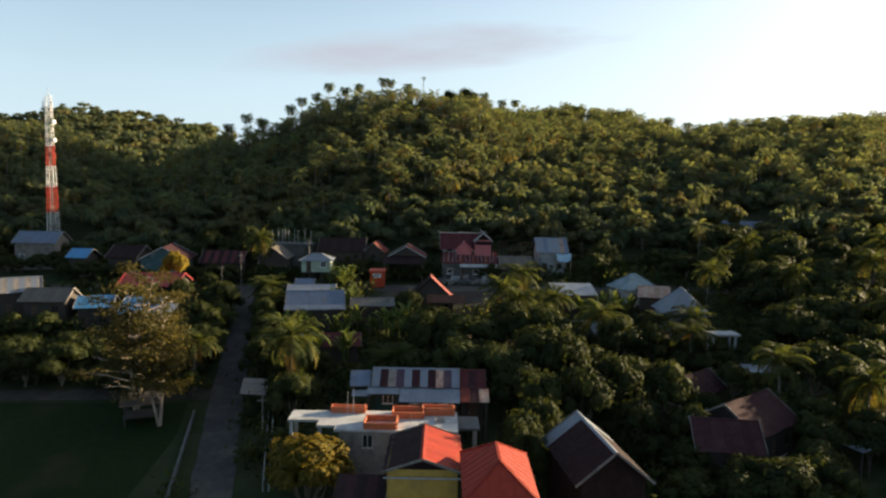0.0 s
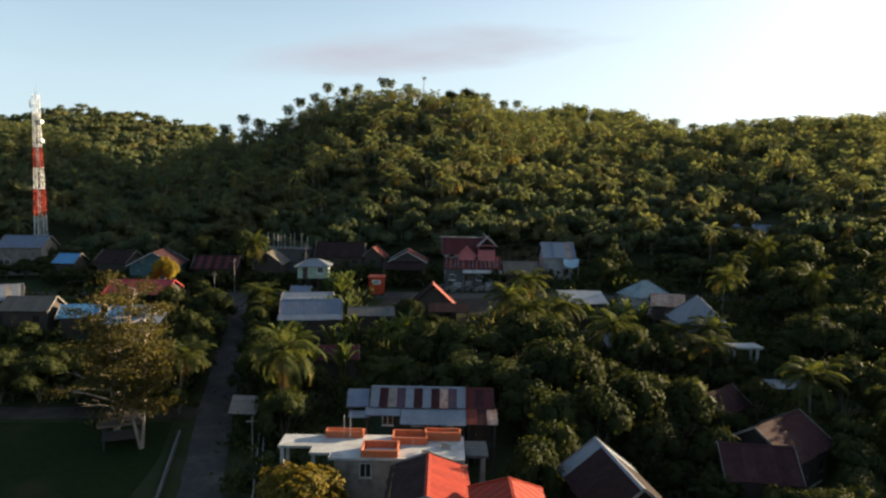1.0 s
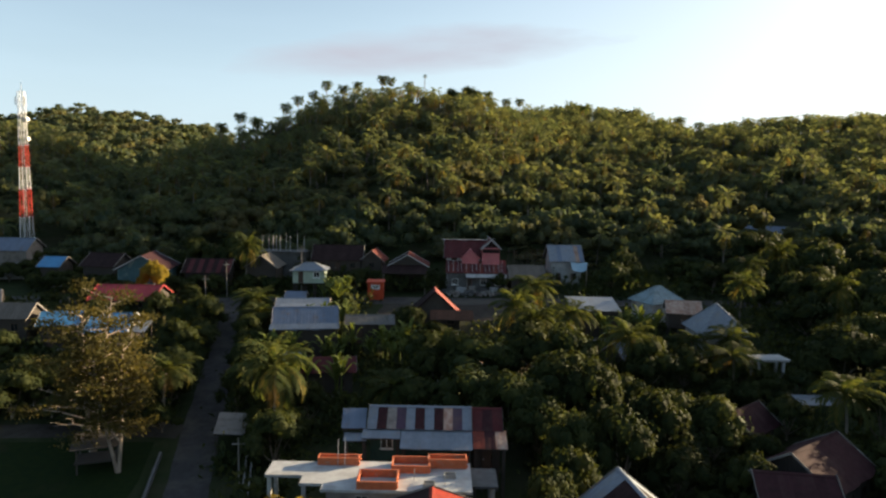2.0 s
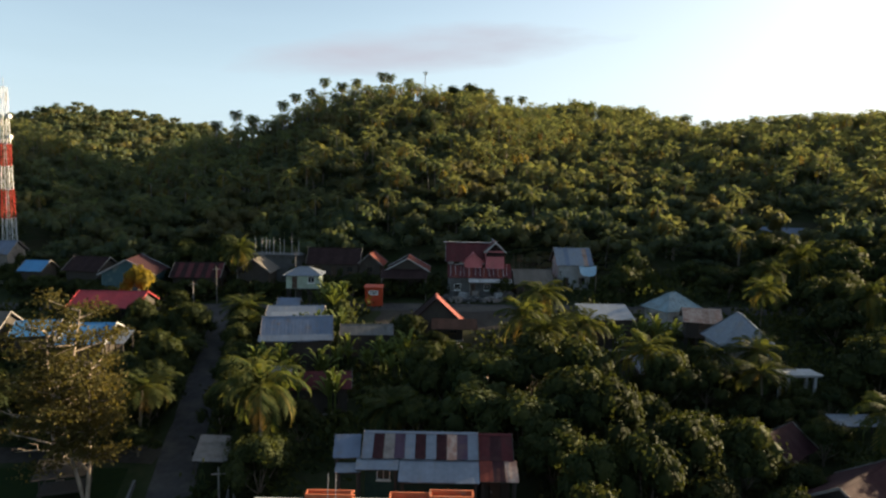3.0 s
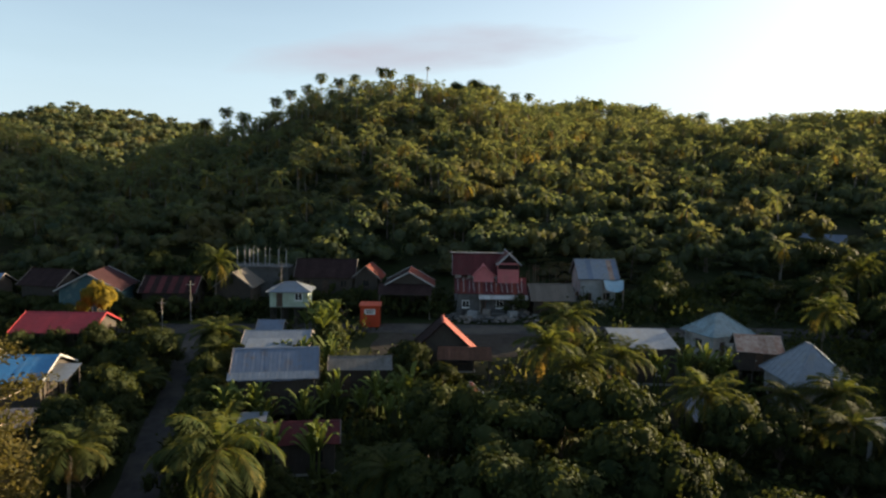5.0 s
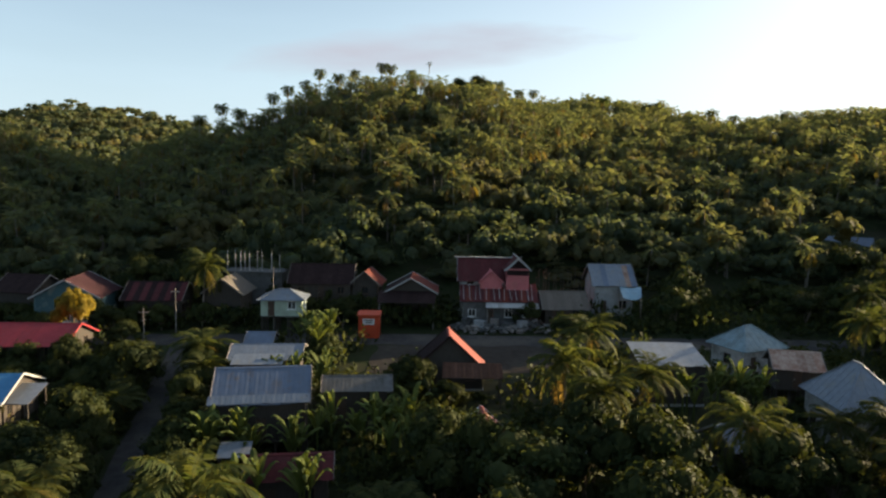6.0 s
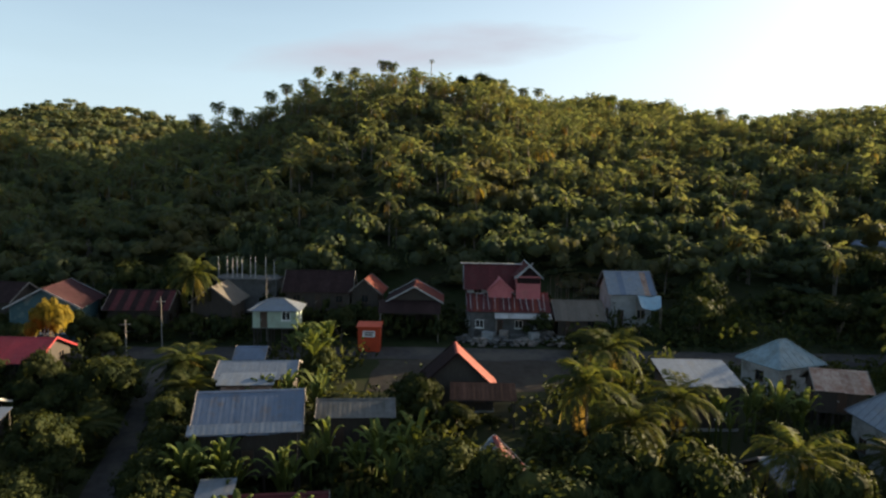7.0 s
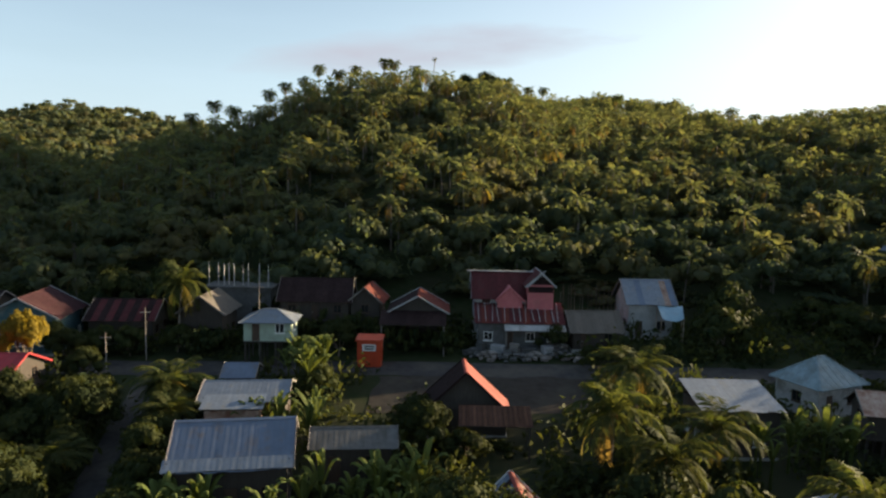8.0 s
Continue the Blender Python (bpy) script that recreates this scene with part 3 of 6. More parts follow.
    roof = part("roof", Shape().slab([(-length / 2 + 0.05, -width / 2 + 0.05, h - 0.05), (length / 2 - 0.05, -width / 2 + 0.05, h - 0.05), (length / 2 - 0.05, 0, h + rise - 0.06), (-length / 2 + 0.05, 0, h + rise - 0.06)], 0.05)
                .slab([(-length / 2 + 0.05, 0, h + rise - 0.06), (length / 2 - 0.05, 0, h + rise - 0.06), (length / 2 - 0.05, width / 2 - 0.05, h - 0.05), (-length / 2 + 0.05, width / 2 - 0.05, h - 0.05)], 0.05), PLANK, ob, "dark wooden roof deck")
    face = (lambda i, r: last if r == rows - 1 else pick(i, r)) if last else pick
    lay_sheets(roof, -length / 2, length / 2, -0.03, h + rise, -width / 2 - 0.1, h - 0.08, face, rng, rows)
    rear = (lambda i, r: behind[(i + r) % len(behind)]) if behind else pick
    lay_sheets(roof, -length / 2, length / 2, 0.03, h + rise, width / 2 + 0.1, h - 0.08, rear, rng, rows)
    part("ridge_cap", Shape().slab([(-length / 2, -0.22, h + rise - 0.02), (length / 2, -0.22, h + rise - 0.02), (length / 2, 0, h + rise + 0.1), (-length / 2, 0, h + rise + 0.1)], 0.03)
         .slab([(-length / 2, 0, h + rise + 0.1), (length / 2, 0, h + rise + 0.1), (length / 2, 0.22, h + rise - 0.02), (-length / 2, 0.22, h + rise - 0.02)], 0.03), roofing[0], ob)
    for sx in (-1, 1):
        for sy in (-1, 1):
            part("barge_board", Shape().bar((sx * (length / 2 + 0.03), sy * (width / 2 + 0.1), h - 0.06), (sx * (length / 2 + 0.03), 0.0, h + rise + 0.06), 0.05, 0.2), trim, ob)
    return ob


def shed(name, x, y, z_back, z_front, yaw, length, depth, roofing, label, category="shelter", walls=None, seed=1, base=None, post=PLANK):
    """A roof of one slope falling towards -y, on posts or on walls."""
    rng = random.Random(seed)
    z0 = village(x, y) if base is None else base
    ob = thing(name, x, y, z0, yaw, label, category)
    b, f = z_back - z0, z_front - z0
    roof = part("roof", Shape().slab([(-length / 2 + 0.06, -depth / 2 + 0.06, f - 0.04), (length / 2 - 0.06, -depth / 2 + 0.06, f - 0.04), (length / 2 - 0.06, depth / 2, b - 0.04), (-length / 2 + 0.06, depth / 2, b - 0.04)], 0.06), PLANK, ob)
    pick = lambda i, r: roofing[(i + r) % len(roofing)]
    lay_sheets(roof, -length / 2, length / 2, depth / 2, b, -depth / 2, f, pick, rng)
    if walls:
        part("plinth", Shape().box(-length / 2 + 0.3, length / 2 - 0.3, -depth / 2 + 0.3, depth / 2 - 0.2, -1.6, 0.0), CONCRETE, ob)
        l, w = length - 0.8, depth - 0.7
        for side, (m, n, hh) in enumerate(((Matrix.Translation((0, -w / 2, 0)) @ Matrix.Rotation(math.pi, 4, "Z"), l, f - 0.12), (Matrix.Translation((0, w / 2, 0)), l, b - 0.16),
                                           (Matrix.Translation((-l / 2, 0, 0)) @ Matrix.Rotation(math.pi / 2, 4, "Z"), w - 0.32, f - 0.12), (Matrix.Translation((l / 2, 0, 0)) @ Matrix.Rotation(-math.pi / 2, 4, "Z"), w - 0.32, f - 0.12))):
            holes = openings_for(n, hh, door=side == 0) if n > 1.6 and hh > 1.5 else []
            part("wall", wall_shape(n, hh, 0.15, holes), walls, ob, matrix=m)
            fill_openings(ob, holes, m, WHITE)
    else:
        for sx in (-1, 1):
            for sy, top in ((-1, f), (1, b)):
                part("post", Shape().box(sx * (length / 2 - 0.25) - 0.07, sx * (length / 2 - 0.25) + 0.07, sy * (depth / 2 - 0.25) - 0.07, sy * (depth / 2 - 0.25) + 0.07, -1.2, top - 0.1), post, ob)
    return ob


# the striped house and its lean-tos
house("house", -2.7, 73.2, 7.25, 0, 9.4, 3.9, 1.4, GREENDARK, [PALEZINC, MAROON, BOARD, PLUM, PALEZINC, MAROON, PALEZINC, MAROON, RUSTPALE, PLUM, PALEZINC], "low house under a striped roof of pale zinc and rust-red sheets", seed=3, over=0.25)
shed("lean_to", -1.15, 70.2, 5.72, 4.82, 0, 6.3, 2.5, [PALEZINC], "pale zinc lean-to roof before the striped house", "lean-to", seed=4)
shed("lean_to", -6.1, 70.75, 5.74, 5.3, 0, 3.4, 1.4, [PALEZINC], "short pale zinc lean-to roof along the eave of the striped house", "lean-to", seed=5)
house("outbuilding", 3.45, 73.3, 7.15, 0, 2.8, 4.0, 1.35, PLANK, [DARKRED, MAROON], "dark red iron-roofed outbuilding beside the striped house", "outbuilding", seed=6, trim=PLANK, over=0.2)
shed("lean_to", 3.6, 70.2, 5.72, 4.9, 0, 3.0, 2.2, [RUST, MAROON, RUSTPALE], "patched rusty iron lean-to below the outbuilding", "lean-to", seed=63)
shed("lean_to", -8.7, 72.3, 6.85, 5.75, 4, 2.2, 2.3, [ZINC], "small grey-blue iron shelter beside the striped house", "lean-to", seed=7)
shed("lean_to", -8.4, 70.6, 5.35, 5.05, 2, 2.0, 1.2, [PALEZINC], "scrap of pale zinc roofing low beside the striped house", "lean-to", seed=71)

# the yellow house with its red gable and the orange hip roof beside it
# rear slope in brown: its shade is put into the sheet colour
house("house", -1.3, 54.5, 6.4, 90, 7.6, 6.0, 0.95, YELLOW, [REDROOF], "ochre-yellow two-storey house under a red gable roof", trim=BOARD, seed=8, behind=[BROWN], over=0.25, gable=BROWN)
band = thing("fascia_board", -1.3, 50.58, village(-1.3, 50.58), 0, "white painted fascia board across the yellow gable", "board")
part("board", Shape().box(-3.0, 3.0, -0.06, 0.0, 7.6, 7.72), PALE, band)
house("house", 4.35, 49.05, 7.95, 90, 8.7, 5.4, 1.95, YELLOW, [REDROOF], "house under a bright orange-red hip roof", hip=True, seed=9)
shed("lean_to", -6.3, 53.2, 3.2, 2.85, 0, 4.2, 3.8, [BROWN, MAROON], "brown iron porch roof beside the yellow house", "porch", seed=10, post=WHITE)

# the dark gable house and the red-brown one
house("house", 13.15, 55.9, 7.05, -82.3, 9.7, 6.3, 2.5, BROWN, [PALEZINC, PALEZINC, BROWN, BROWN, BROWN, BROWN, BROWN, BROWN, BROWN, BROWN, BROWN, BROWN], "dark brown iron-roofed house with white barge boards", trim=BOARD, seed=11)
house("house", 32.1, 69.6, 5.9, 38, 8.8, 7.4, 2.4, PLANK, [MAROON], "red-brown roofed house half hidden among trees", seed=12, trim=BOARD)
house("house_wing", 27.6, 64.4, 5.3, -8, 6.4, 6.4, 2.1, PLANK, [MAROON], "red-brown roofed house wing among trees", seed=13)
house("house", 31.0, 81.0, 5.2, 40, 6.0, 5.0, 1.8, PLANK, [MAROON], "dark red roofed hut sunk among mango trees", seed=14)
shed("shelter", 40.9, 65.4, 2.7, 2.5, -70, 3.6, 1.6, [PALEZINC], "small pale zinc shelter roof", seed=15)
shed("shelter", 41.8, 86.4, 4.5, 4.2, 0, 5.2, 2.8, [PALEZINC], "long pale zinc shelter roof beside a yard", seed=16)
shed("shelter", -22.4, 80.0, 2.9, 2.6, 102.6, 6.4, 3.0, [BOARD], "grey flat-roofed roadside stall", "stall", seed=17)

# the middle row
house("house", -19.35, 102.9, 10.75, 10, 8.7, 7.8, 2.25, PLANK, [ZINC], "long house under a plain grey zinc roof", seed=18)
shed("awning", -18.88, 99.4, 9.05, 8.53, 10, 8.8, 0.95, [PALEZINC], "strip of new pale zinc along the eave of the grey roof", "awning", seed=58)
house("house", -11.0, 106.0, 9.2, 6, 6.8, 4.2, 0.9, PLANK, [RAWCEMENT], "low hut under a dull grey iron roof", "hut", seed=19)
house("house", -22.6, 117.0, 9.4, 6, 8.2, 6.2, 1.0, PLANK, [PALEZINC], "low house under a pale zinc roof", seed=20)
shed("lean_to", -22.4, 111.9, 9.25, 8.75, 6, 5.4, 2.6, [PALEZINC], "low pale zinc step roof over a tan wall", "lean-to", walls=RUSTPALE, seed=62)
house("hut", -24.9, 122.6, 9.5, 4, 3.5, 4.2, 0.9, PLANK, [ZINC], "small hut under a blue-grey zinc roof", "hut", seed=21)
# steep roof: red on the sunlit side, shade coloured in as brown behind
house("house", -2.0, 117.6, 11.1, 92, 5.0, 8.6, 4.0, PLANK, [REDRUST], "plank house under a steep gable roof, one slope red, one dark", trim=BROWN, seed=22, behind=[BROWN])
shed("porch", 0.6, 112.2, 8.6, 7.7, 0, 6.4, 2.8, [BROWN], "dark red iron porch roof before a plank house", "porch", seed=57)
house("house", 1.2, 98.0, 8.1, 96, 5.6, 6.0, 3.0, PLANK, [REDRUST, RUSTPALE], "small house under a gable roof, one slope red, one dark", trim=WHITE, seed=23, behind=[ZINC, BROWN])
house("house", -14.8, 93.6, 6.3, 8, 7.0, 4.2, 1.3, PLANK, [DARKRED], "low hut under a dark red roof beside banana plants", "hut", seed=24)
shed("lean_to", -19.6, 94.6, 6.3, 5.9, 8, 2.6, 2.4, [PALEZINC], "small pale zinc lean-to", "lean-to", seed=25)
shed("house", 22.0, 114.3, 10.45, 9.35, 0, 7.4, 6.0, [PALEZINC], "house under a flat pale zinc roof", "house", walls=PLANK, seed=26)
house("house", 34.4, 122.4, 11.6, 24, 7.2, 6.0, 2.4, CONCRETE, [TEAL], "house under a weathered grey-green hip roof", hip=True, seed=27)
house("house", 35.3, 113.0, 10.8, -12, 5.2, 4.8, 1.5, PLANK, [RUSTPALE], "plank house under a half-rusted pale iron roof", seed=28)
house("house", 37.0, 104.6, 11.9, 90, 8.0, 6.7, 3.6, CONCRETE, [PALEZINC], "big house under a pale grey hip roof", hip=True, seed=29)
house("hut", 12.4, 103.7, 6.9, 30, 5.4, 5.2, 2.0, PLANK, [BROWN], "small hut under a dark brown roof under the trees", "hut", hip=True, seed=30)
house("house", 24.0, 100.0, 7.4, 20, 5.4, 5.0, 1.5, PLANK, [ZINC], "small house under a grey zinc roof among trees", seed=31)

# the carport with its pillars
carport = thing("carport", 38.8, 92.8, village(38.8, 92.8), 4, "flat concrete carport roof on white pillars", "carport")
part("roof", Shape().box(-2.1, 2.0, -1.2, 1.2, 4.3, 4.48).box(-2.2, 2.1, -1.3, 1.3, 4.48, 4.58), PALE, carport)
for px, py in ((1.5, -0.8), (-1.6, -0.8), (1.5, 0.8), (-1.6, 0.8)):
    part("pillar", Shape().box(px - 0.14, px + 0.14, py - 0.14, py + 0.14, -0.8, 4.3).box(px - 0.2, px + 0.2, py - 0.2, py + 0.2, 4.1, 4.3), PALE, carport)

# houses west of the lane
house("house", -46.1, 104.6, 9.0, 6, 5.8, 8.4, 1.7, PLANK, [BLUE], "house under a bright blue iron roof with pale edge boards", trim=PALE, seed=32)
house("house", -56.4, 110.0, 8.0, 15, 5.8, 6.2, 1.4, PLANK, [BLUE], "low plank house under a faded blue iron roof", trim=BOARD, seed=72)
shed("awning", -42.4, 103.6, 7.9, 7.1, 6, 2.6, 4.0, [PALEZINC], "white zinc awning at the end of the blue-roofed house", "awning", seed=33)
house("house", -51.6, 121.4, 10.3, 2, 10.4, 8.4, 1.8, PLANK, [CRIMSON], "house under a bright crimson roof with a grey gable", trim=CRIMSON, seed=34)
# roof in darker maroon, the lack of sun on it put into colour
house("house", -56.6, 139.6, 13.4, 98, 9.6, 9.4, 2.5, TEALWALL, [MAROON], "pale blue house under a dark red roof edged with pale boards", trim=PALE, seed=35)
house("house", -66.4, 144.0, 12.8, -10, 7.4, 7.0, 2.2, PLANK, [BROWN], "plank house under a brown iron roof", seed=36)
house("house", -46.0, 143.0, 12.2, 4, 9.0, 7.4, 2.2, PLANK, [BROWN, DARKRED], "dark red roofed house in the shade of the hill", seed=37)
house("house", -76.5, 144.0, 11.9, 0, 4.6, 6.0, 1.6, PLANK, [BLUE], "small house under a bright blue roof", seed=38)
house("house", -89.0, 150.5, 14.8, 2, 9.6, 7.0, 2.2, BOARD, [ZINC], "house under a blue-grey zinc roof below the mast", seed=39, base=8.0)
house("house", -69.4, 110.5, 10.7, 30, 6.6, 6.0, 2.0, PLANK, [PALEZINC, BOARD], "plank house under a dull pale iron roof", seed=40)
house("house", -63.4, 109.0, 9.3, 4, 7.4, 5.6, 1.7, PLANK, [THATCH], "plank house under a tan thatched roof with a pale gable", seed=41)
shed("lean_to", -43.2, 96.5, 5.3, 4.7, 8, 4.6, 4.0, [RUSTPALE], "dull iron lean-to roof among trees", "lean-to", seed=42)

# the far row at the foot of the hill
house("house", -35.2, 142.4, 13.4, 90, 7.0, 6.4, 2.3, PLANK, [THATCH], "stilted plank house under a tan gable roof", seed=43)
house("house", -21.6, 146.5, 15.0, 3, 10.0, 7.6, 2.6, PLANK, [BROWN], "dark roofed house in the shade of the hill", seed=44)
house("house", -25.0, 134.6, 12.9, 3, 6.6, 5.0, 1.2, GREENWALL, [PALEZINC], "pale green house under a low white roof by the street", hip=True, seed=45, stilt=2.9)
# next two gables: the slope turned from the sun carries shade as brown
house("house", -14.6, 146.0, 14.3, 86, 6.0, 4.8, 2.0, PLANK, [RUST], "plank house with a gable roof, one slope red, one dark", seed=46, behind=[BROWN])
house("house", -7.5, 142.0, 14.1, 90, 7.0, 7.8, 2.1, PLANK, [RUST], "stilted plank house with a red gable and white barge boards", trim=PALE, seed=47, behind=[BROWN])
shed("porch", -8.0, 137.4, 12.2, 11.0, 0, 8.2, 3.0, [BROWN], "dark brown iron porch roof before a plank house", "porch", seed=48, post=BOARD)
house("house", 4.2, 145.4, 16.5, 0, 9.8, 7.6, 3.0, PALE, [DARKRED], "two-storey pale and pink house under a dark red roof", seed=49, trim=PALE)
house("house_wing", 8.2, 143.6, 17.0, 90, 6.0, 3.9, 1.7, PINK, [DARKRED], "pink house wing with a brown gable and pale edge boards", trim=PALE, seed=50, gable=BROWN, over=0.3, windows=False)
panel = thing("gable_panel", 8.2, 140.84, 14.55, 0, "brown board panel under the gable of the pink house", "panel")
part("board", Shape().box(-1.6, 1.6, -0.05, 0.0, 0.0, 0.75), BROWN, panel)
house("house_wing", 4.3, 142.2, 15.0, 90, 2.6, 3.6, 1.6, PINK, [PINK], "small pink gabled front of the pink house", trim=PINK, seed=61, over=0.2, windows=False)
for x0, z0, x1, z1 in ((6.5, 15.3, 8.7, 17.45), (10.1, 15.4, 7.4, 17.9)):
    board = thing("barge_board", 8.2, 140.5, 0.0, 0, "weathered white barge board crossing over the gable end", "board", "crossed barge boards")
    part("board", Shape().bar((x0 - 8.2, 0, z0), (x1 - 8.2, 0.02 if x1 > x0 else -0.08, z1), 0.06, 0.15), PALE, board)
ridge_line = thing("ridge_board", 3.4, 145.4, 16.6, 0, "pale capping board along the ridge of the pink house", "board")
part("board", Shape().box(-4.6, 4.6, -0.16, 0.16, 0.0, 0.14), PALE, ridge_line)
shed("porch", 5.4, 140.2, 13.0, 11.0, 0, 11.4, 4.4, [DARKRED, RUST, DARKRED], "dark red iron porch roof before the pink house", "porch", walls=RAWCEMENT, seed=51)
house("house", 22.8, 145.4, 15.9, 2, 6.8, 7.0, 2.8, PALE, [PALEZINC, PALEZINC, ZINC, PALEZINC, PALEZINC, PALEZINC, RUSTPALE, ZINC], "whitewashed house under a pale streaked iron roof", seed=52)


def tarpaulin(x, y, z, yaw, w, d, drop, label, seed):
    """A sheet slung from a back edge, sagging between its ties and hanging lower in front."""
    g = random.Random(seed)
    ob = thing("tarpaulin", x, y, village(x, y), yaw, label, "tarpaulin")
    base = z - village(x, y)
    s = Shape()
    n, m = 9, 7
    for side in (0.0, -0.012):
        for j in range(m + 1):
            for i in range(n + 1):
                u, v = i / n, j / m
                sag = -0.35 * math.sin(math.pi * u) * (0.3 + v) + 0.06 * math.sin(9 * u + 4 * v)
                s.v.append(((u - 0.5) * w * (1 - 0.15 * v), -d * v, base - drop * v ** 1.3 + sag + side))
    k = (n + 1) * (m + 1)
    for j in range(m):
        for i in range(n):
            a = j * (n + 1) + i
            s.f += [(a, a + n + 1, a + n + 2, a + 1), (k + a, k + a + 1, k + a + n + 2, k + a + n + 1)]
    part("sheet", s, TARP, ob)
    for sx in (-0.5, 0.5):
        part("pole", Shape().tube([(sx * w, 0.0, -0.4), (sx * w, 0.0, base + 0.1)], [0.05, 0.04], 6), PALEBARK, ob)
        part("pole", Shape().tube([(sx * w * 0.85, -d, -0.4), (sx * w * 0.85, -d, base - drop + 0.08)], [0.05, 0.04], 6), PALEBARK, ob)


tarpaulin(25.2, 141.9, 13.0, -8, 3.2, 2.6, 1.1, "pale blue tarpaulin slung on poles beside a white house", 53)
house("hut", 14.8, 140.4, 12.4, 4, 7.0, 6.0, 2.2, PLANK, [THATCH], "low hut under a dull grey thatched roof", "hut", seed=54)
house("house", 76.5, 176.0, 18.6, -20, 10.0, 8.0, 2.4, BOARD, [ZINC], "house with a grey-blue roof among the trees of the slope", seed=55, base=12.6)
house("house", 101.5, 166.0, 14.6, 10, 6.0, 6.0, 2.0, PALE, [PALEZINC], "pale house among the trees of the slope", seed=56, base=9.4)

rng = random.Random(3)
for k in range(13):
    lath = thing("lath", 0.3 + k * 0.84 + rng.uniform(-0.2, 0.2), 140.2, 12.05, rng.uniform(-4, 4), "thin pale lath lying down the rusty porch roof", "lath", "laths on the porch roof")
    part("strip", Shape().bar((0, 1.9, 0.95), (0, -1.9, -0.78), 0.07, 0.05), PALE, lath)
for k in range(5):
    x, y = 2.0 + k * 1.7, 136.6 + rng.uniform(-0.6, 0.6)
    pile = thing("timber_stack", x, y, village(x, y), rng.uniform(-30, 30), "low stack of grey weathered planks before the pink house", "timber", "stacks of timber")
    for i in range(4):
        part("plank", Shape().box(-1.0, 1.0, -0.4 + 0.22 * i, -0.22 + 0.22 * i, 0.0, 0.22 + 0.06 * (i % 2)), CONCRETE if k % 2 else BOARD, pile)



shed("awning", 7.2, 137.6, 10.95, 10.35, 0, 7.6, 1.5, [PALE], "low whitish canvas awning before the pink house", "awning", seed=64, post=BOARD)


def crate(x, y, w, d, h, material, turn):
    """A slatted box with a lid."""
    box = thing("crate", x, y, village(x, y), turn, "weathered box standing before the pink house", "crate", "boxes before the pink house")
    for sy in (-1, 1):
        for k in range(3):
            part("slat", Shape().box(-w / 2, w / 2, sy * d / 2 - 0.02, sy * d / 2 + 0.02, h * k / 3 + 0.02, h * (k + 1) / 3 - 0.02), material, box)
    for sx in (-1, 1):
        part("side", Shape().box(sx * w / 2 - 0.03, sx * w / 2 + 0.03, -d / 2 + 0.03, d / 2 - 0.03, 0.0, h), material, box)
    part("lid", Shape().box(-w / 2 - 0.05, w / 2 + 0.05, -d / 2 - 0.05, d / 2 + 0.05, h, h + 0.06), material, box)


for i, (x, y, w, d, h) in enumerate(((2.6, 137.2, 1.6, 0.9, 1.0), (4.6, 136.6, 1.1, 0.8, 1.4), (6.4, 136.8, 1.9, 1.0, 0.8), (8.6, 136.4, 1.3, 0.9, 1.2), (10.4, 137.4, 1.7, 0.9, 0.9), (0.6, 137.8, 1.2, 0.8, 1.2))):
    crate(x, y, w, d, h, (PALE, BOARD, RAWCEMENT)[i % 3], 17 * i - 30)


def rubble(x, y, seed, r, h, material):
    """A low heap of broken blocks, each lying at its own tilt."""
    g = random.Random(seed)
    heap = thing("rubble_heap", x, y, village(x, y), g.uniform(0, 360), "low heap of broken grey cement blocks before the pink house", "rubble", "heaps of rubble")
    for i in range(14):
        a, d = 2.399 * i, r * math.sqrt((i + 0.5) / 14)
        size = g.uniform(0.22, 0.5)
        block = Shape().box(-size, size, -size * 0.6, size * 0.6, -size * 0.4, size * 0.4)
        m = Matrix.Translation((d * math.cos(a), d * math.sin(a), h * (1 - d / r) * 0.8 + size * 0.25)) @ Matrix.Rotation(g.uniform(0, 3), 4, "Z") @ Matrix.Rotation(g.uniform(-0.5, 0.5), 4, "X")
        part("block", block, material, heap, matrix=m)


for i, (x, y, r, h) in enumerate(((1.2, 135.6, 1.5, 1.1), (4.2, 135.2, 1.8, 1.4), (7.2, 135.4, 1.6, 1.0), (9.8, 136.4, 1.5, 1.6), (11.6, 135.2, 1.3, 0.9), (-0.6, 136.8, 1.2, 0.9))):
    rubble(x, y, 90 + i, r, h, RAWCEMENT if i % 2 else BOARD)

# ---------------------------------------------------------------- the unfinished cement house
deck = thing("unfinished_house", -5.2, 63.4, village(-5.2, 63.4), 0, "unfinished grey cement house with a white flat roof and brick parapets", "house")
z1 = 4.85 - village(-5.2, 63.4)
part("floor_slab", Shape().box(-9.4, -6.4, -0.1, 2.6, z1 - 0.22, z1).box(-6.4, -4.6, -1.5, 2.6, z1 - 0.22, z1).box(-4.6, 6.9, -2.5, 2.8, z1 - 0.22, z1), PALE, deck, "white cement roof slab")
part("side_slab", Shape().box(6.9, 9.0, -0.6, 2.8, z1 - 0.62, z1 - 0.42), RAWCEMENT, deck, "lower grey cement slab")
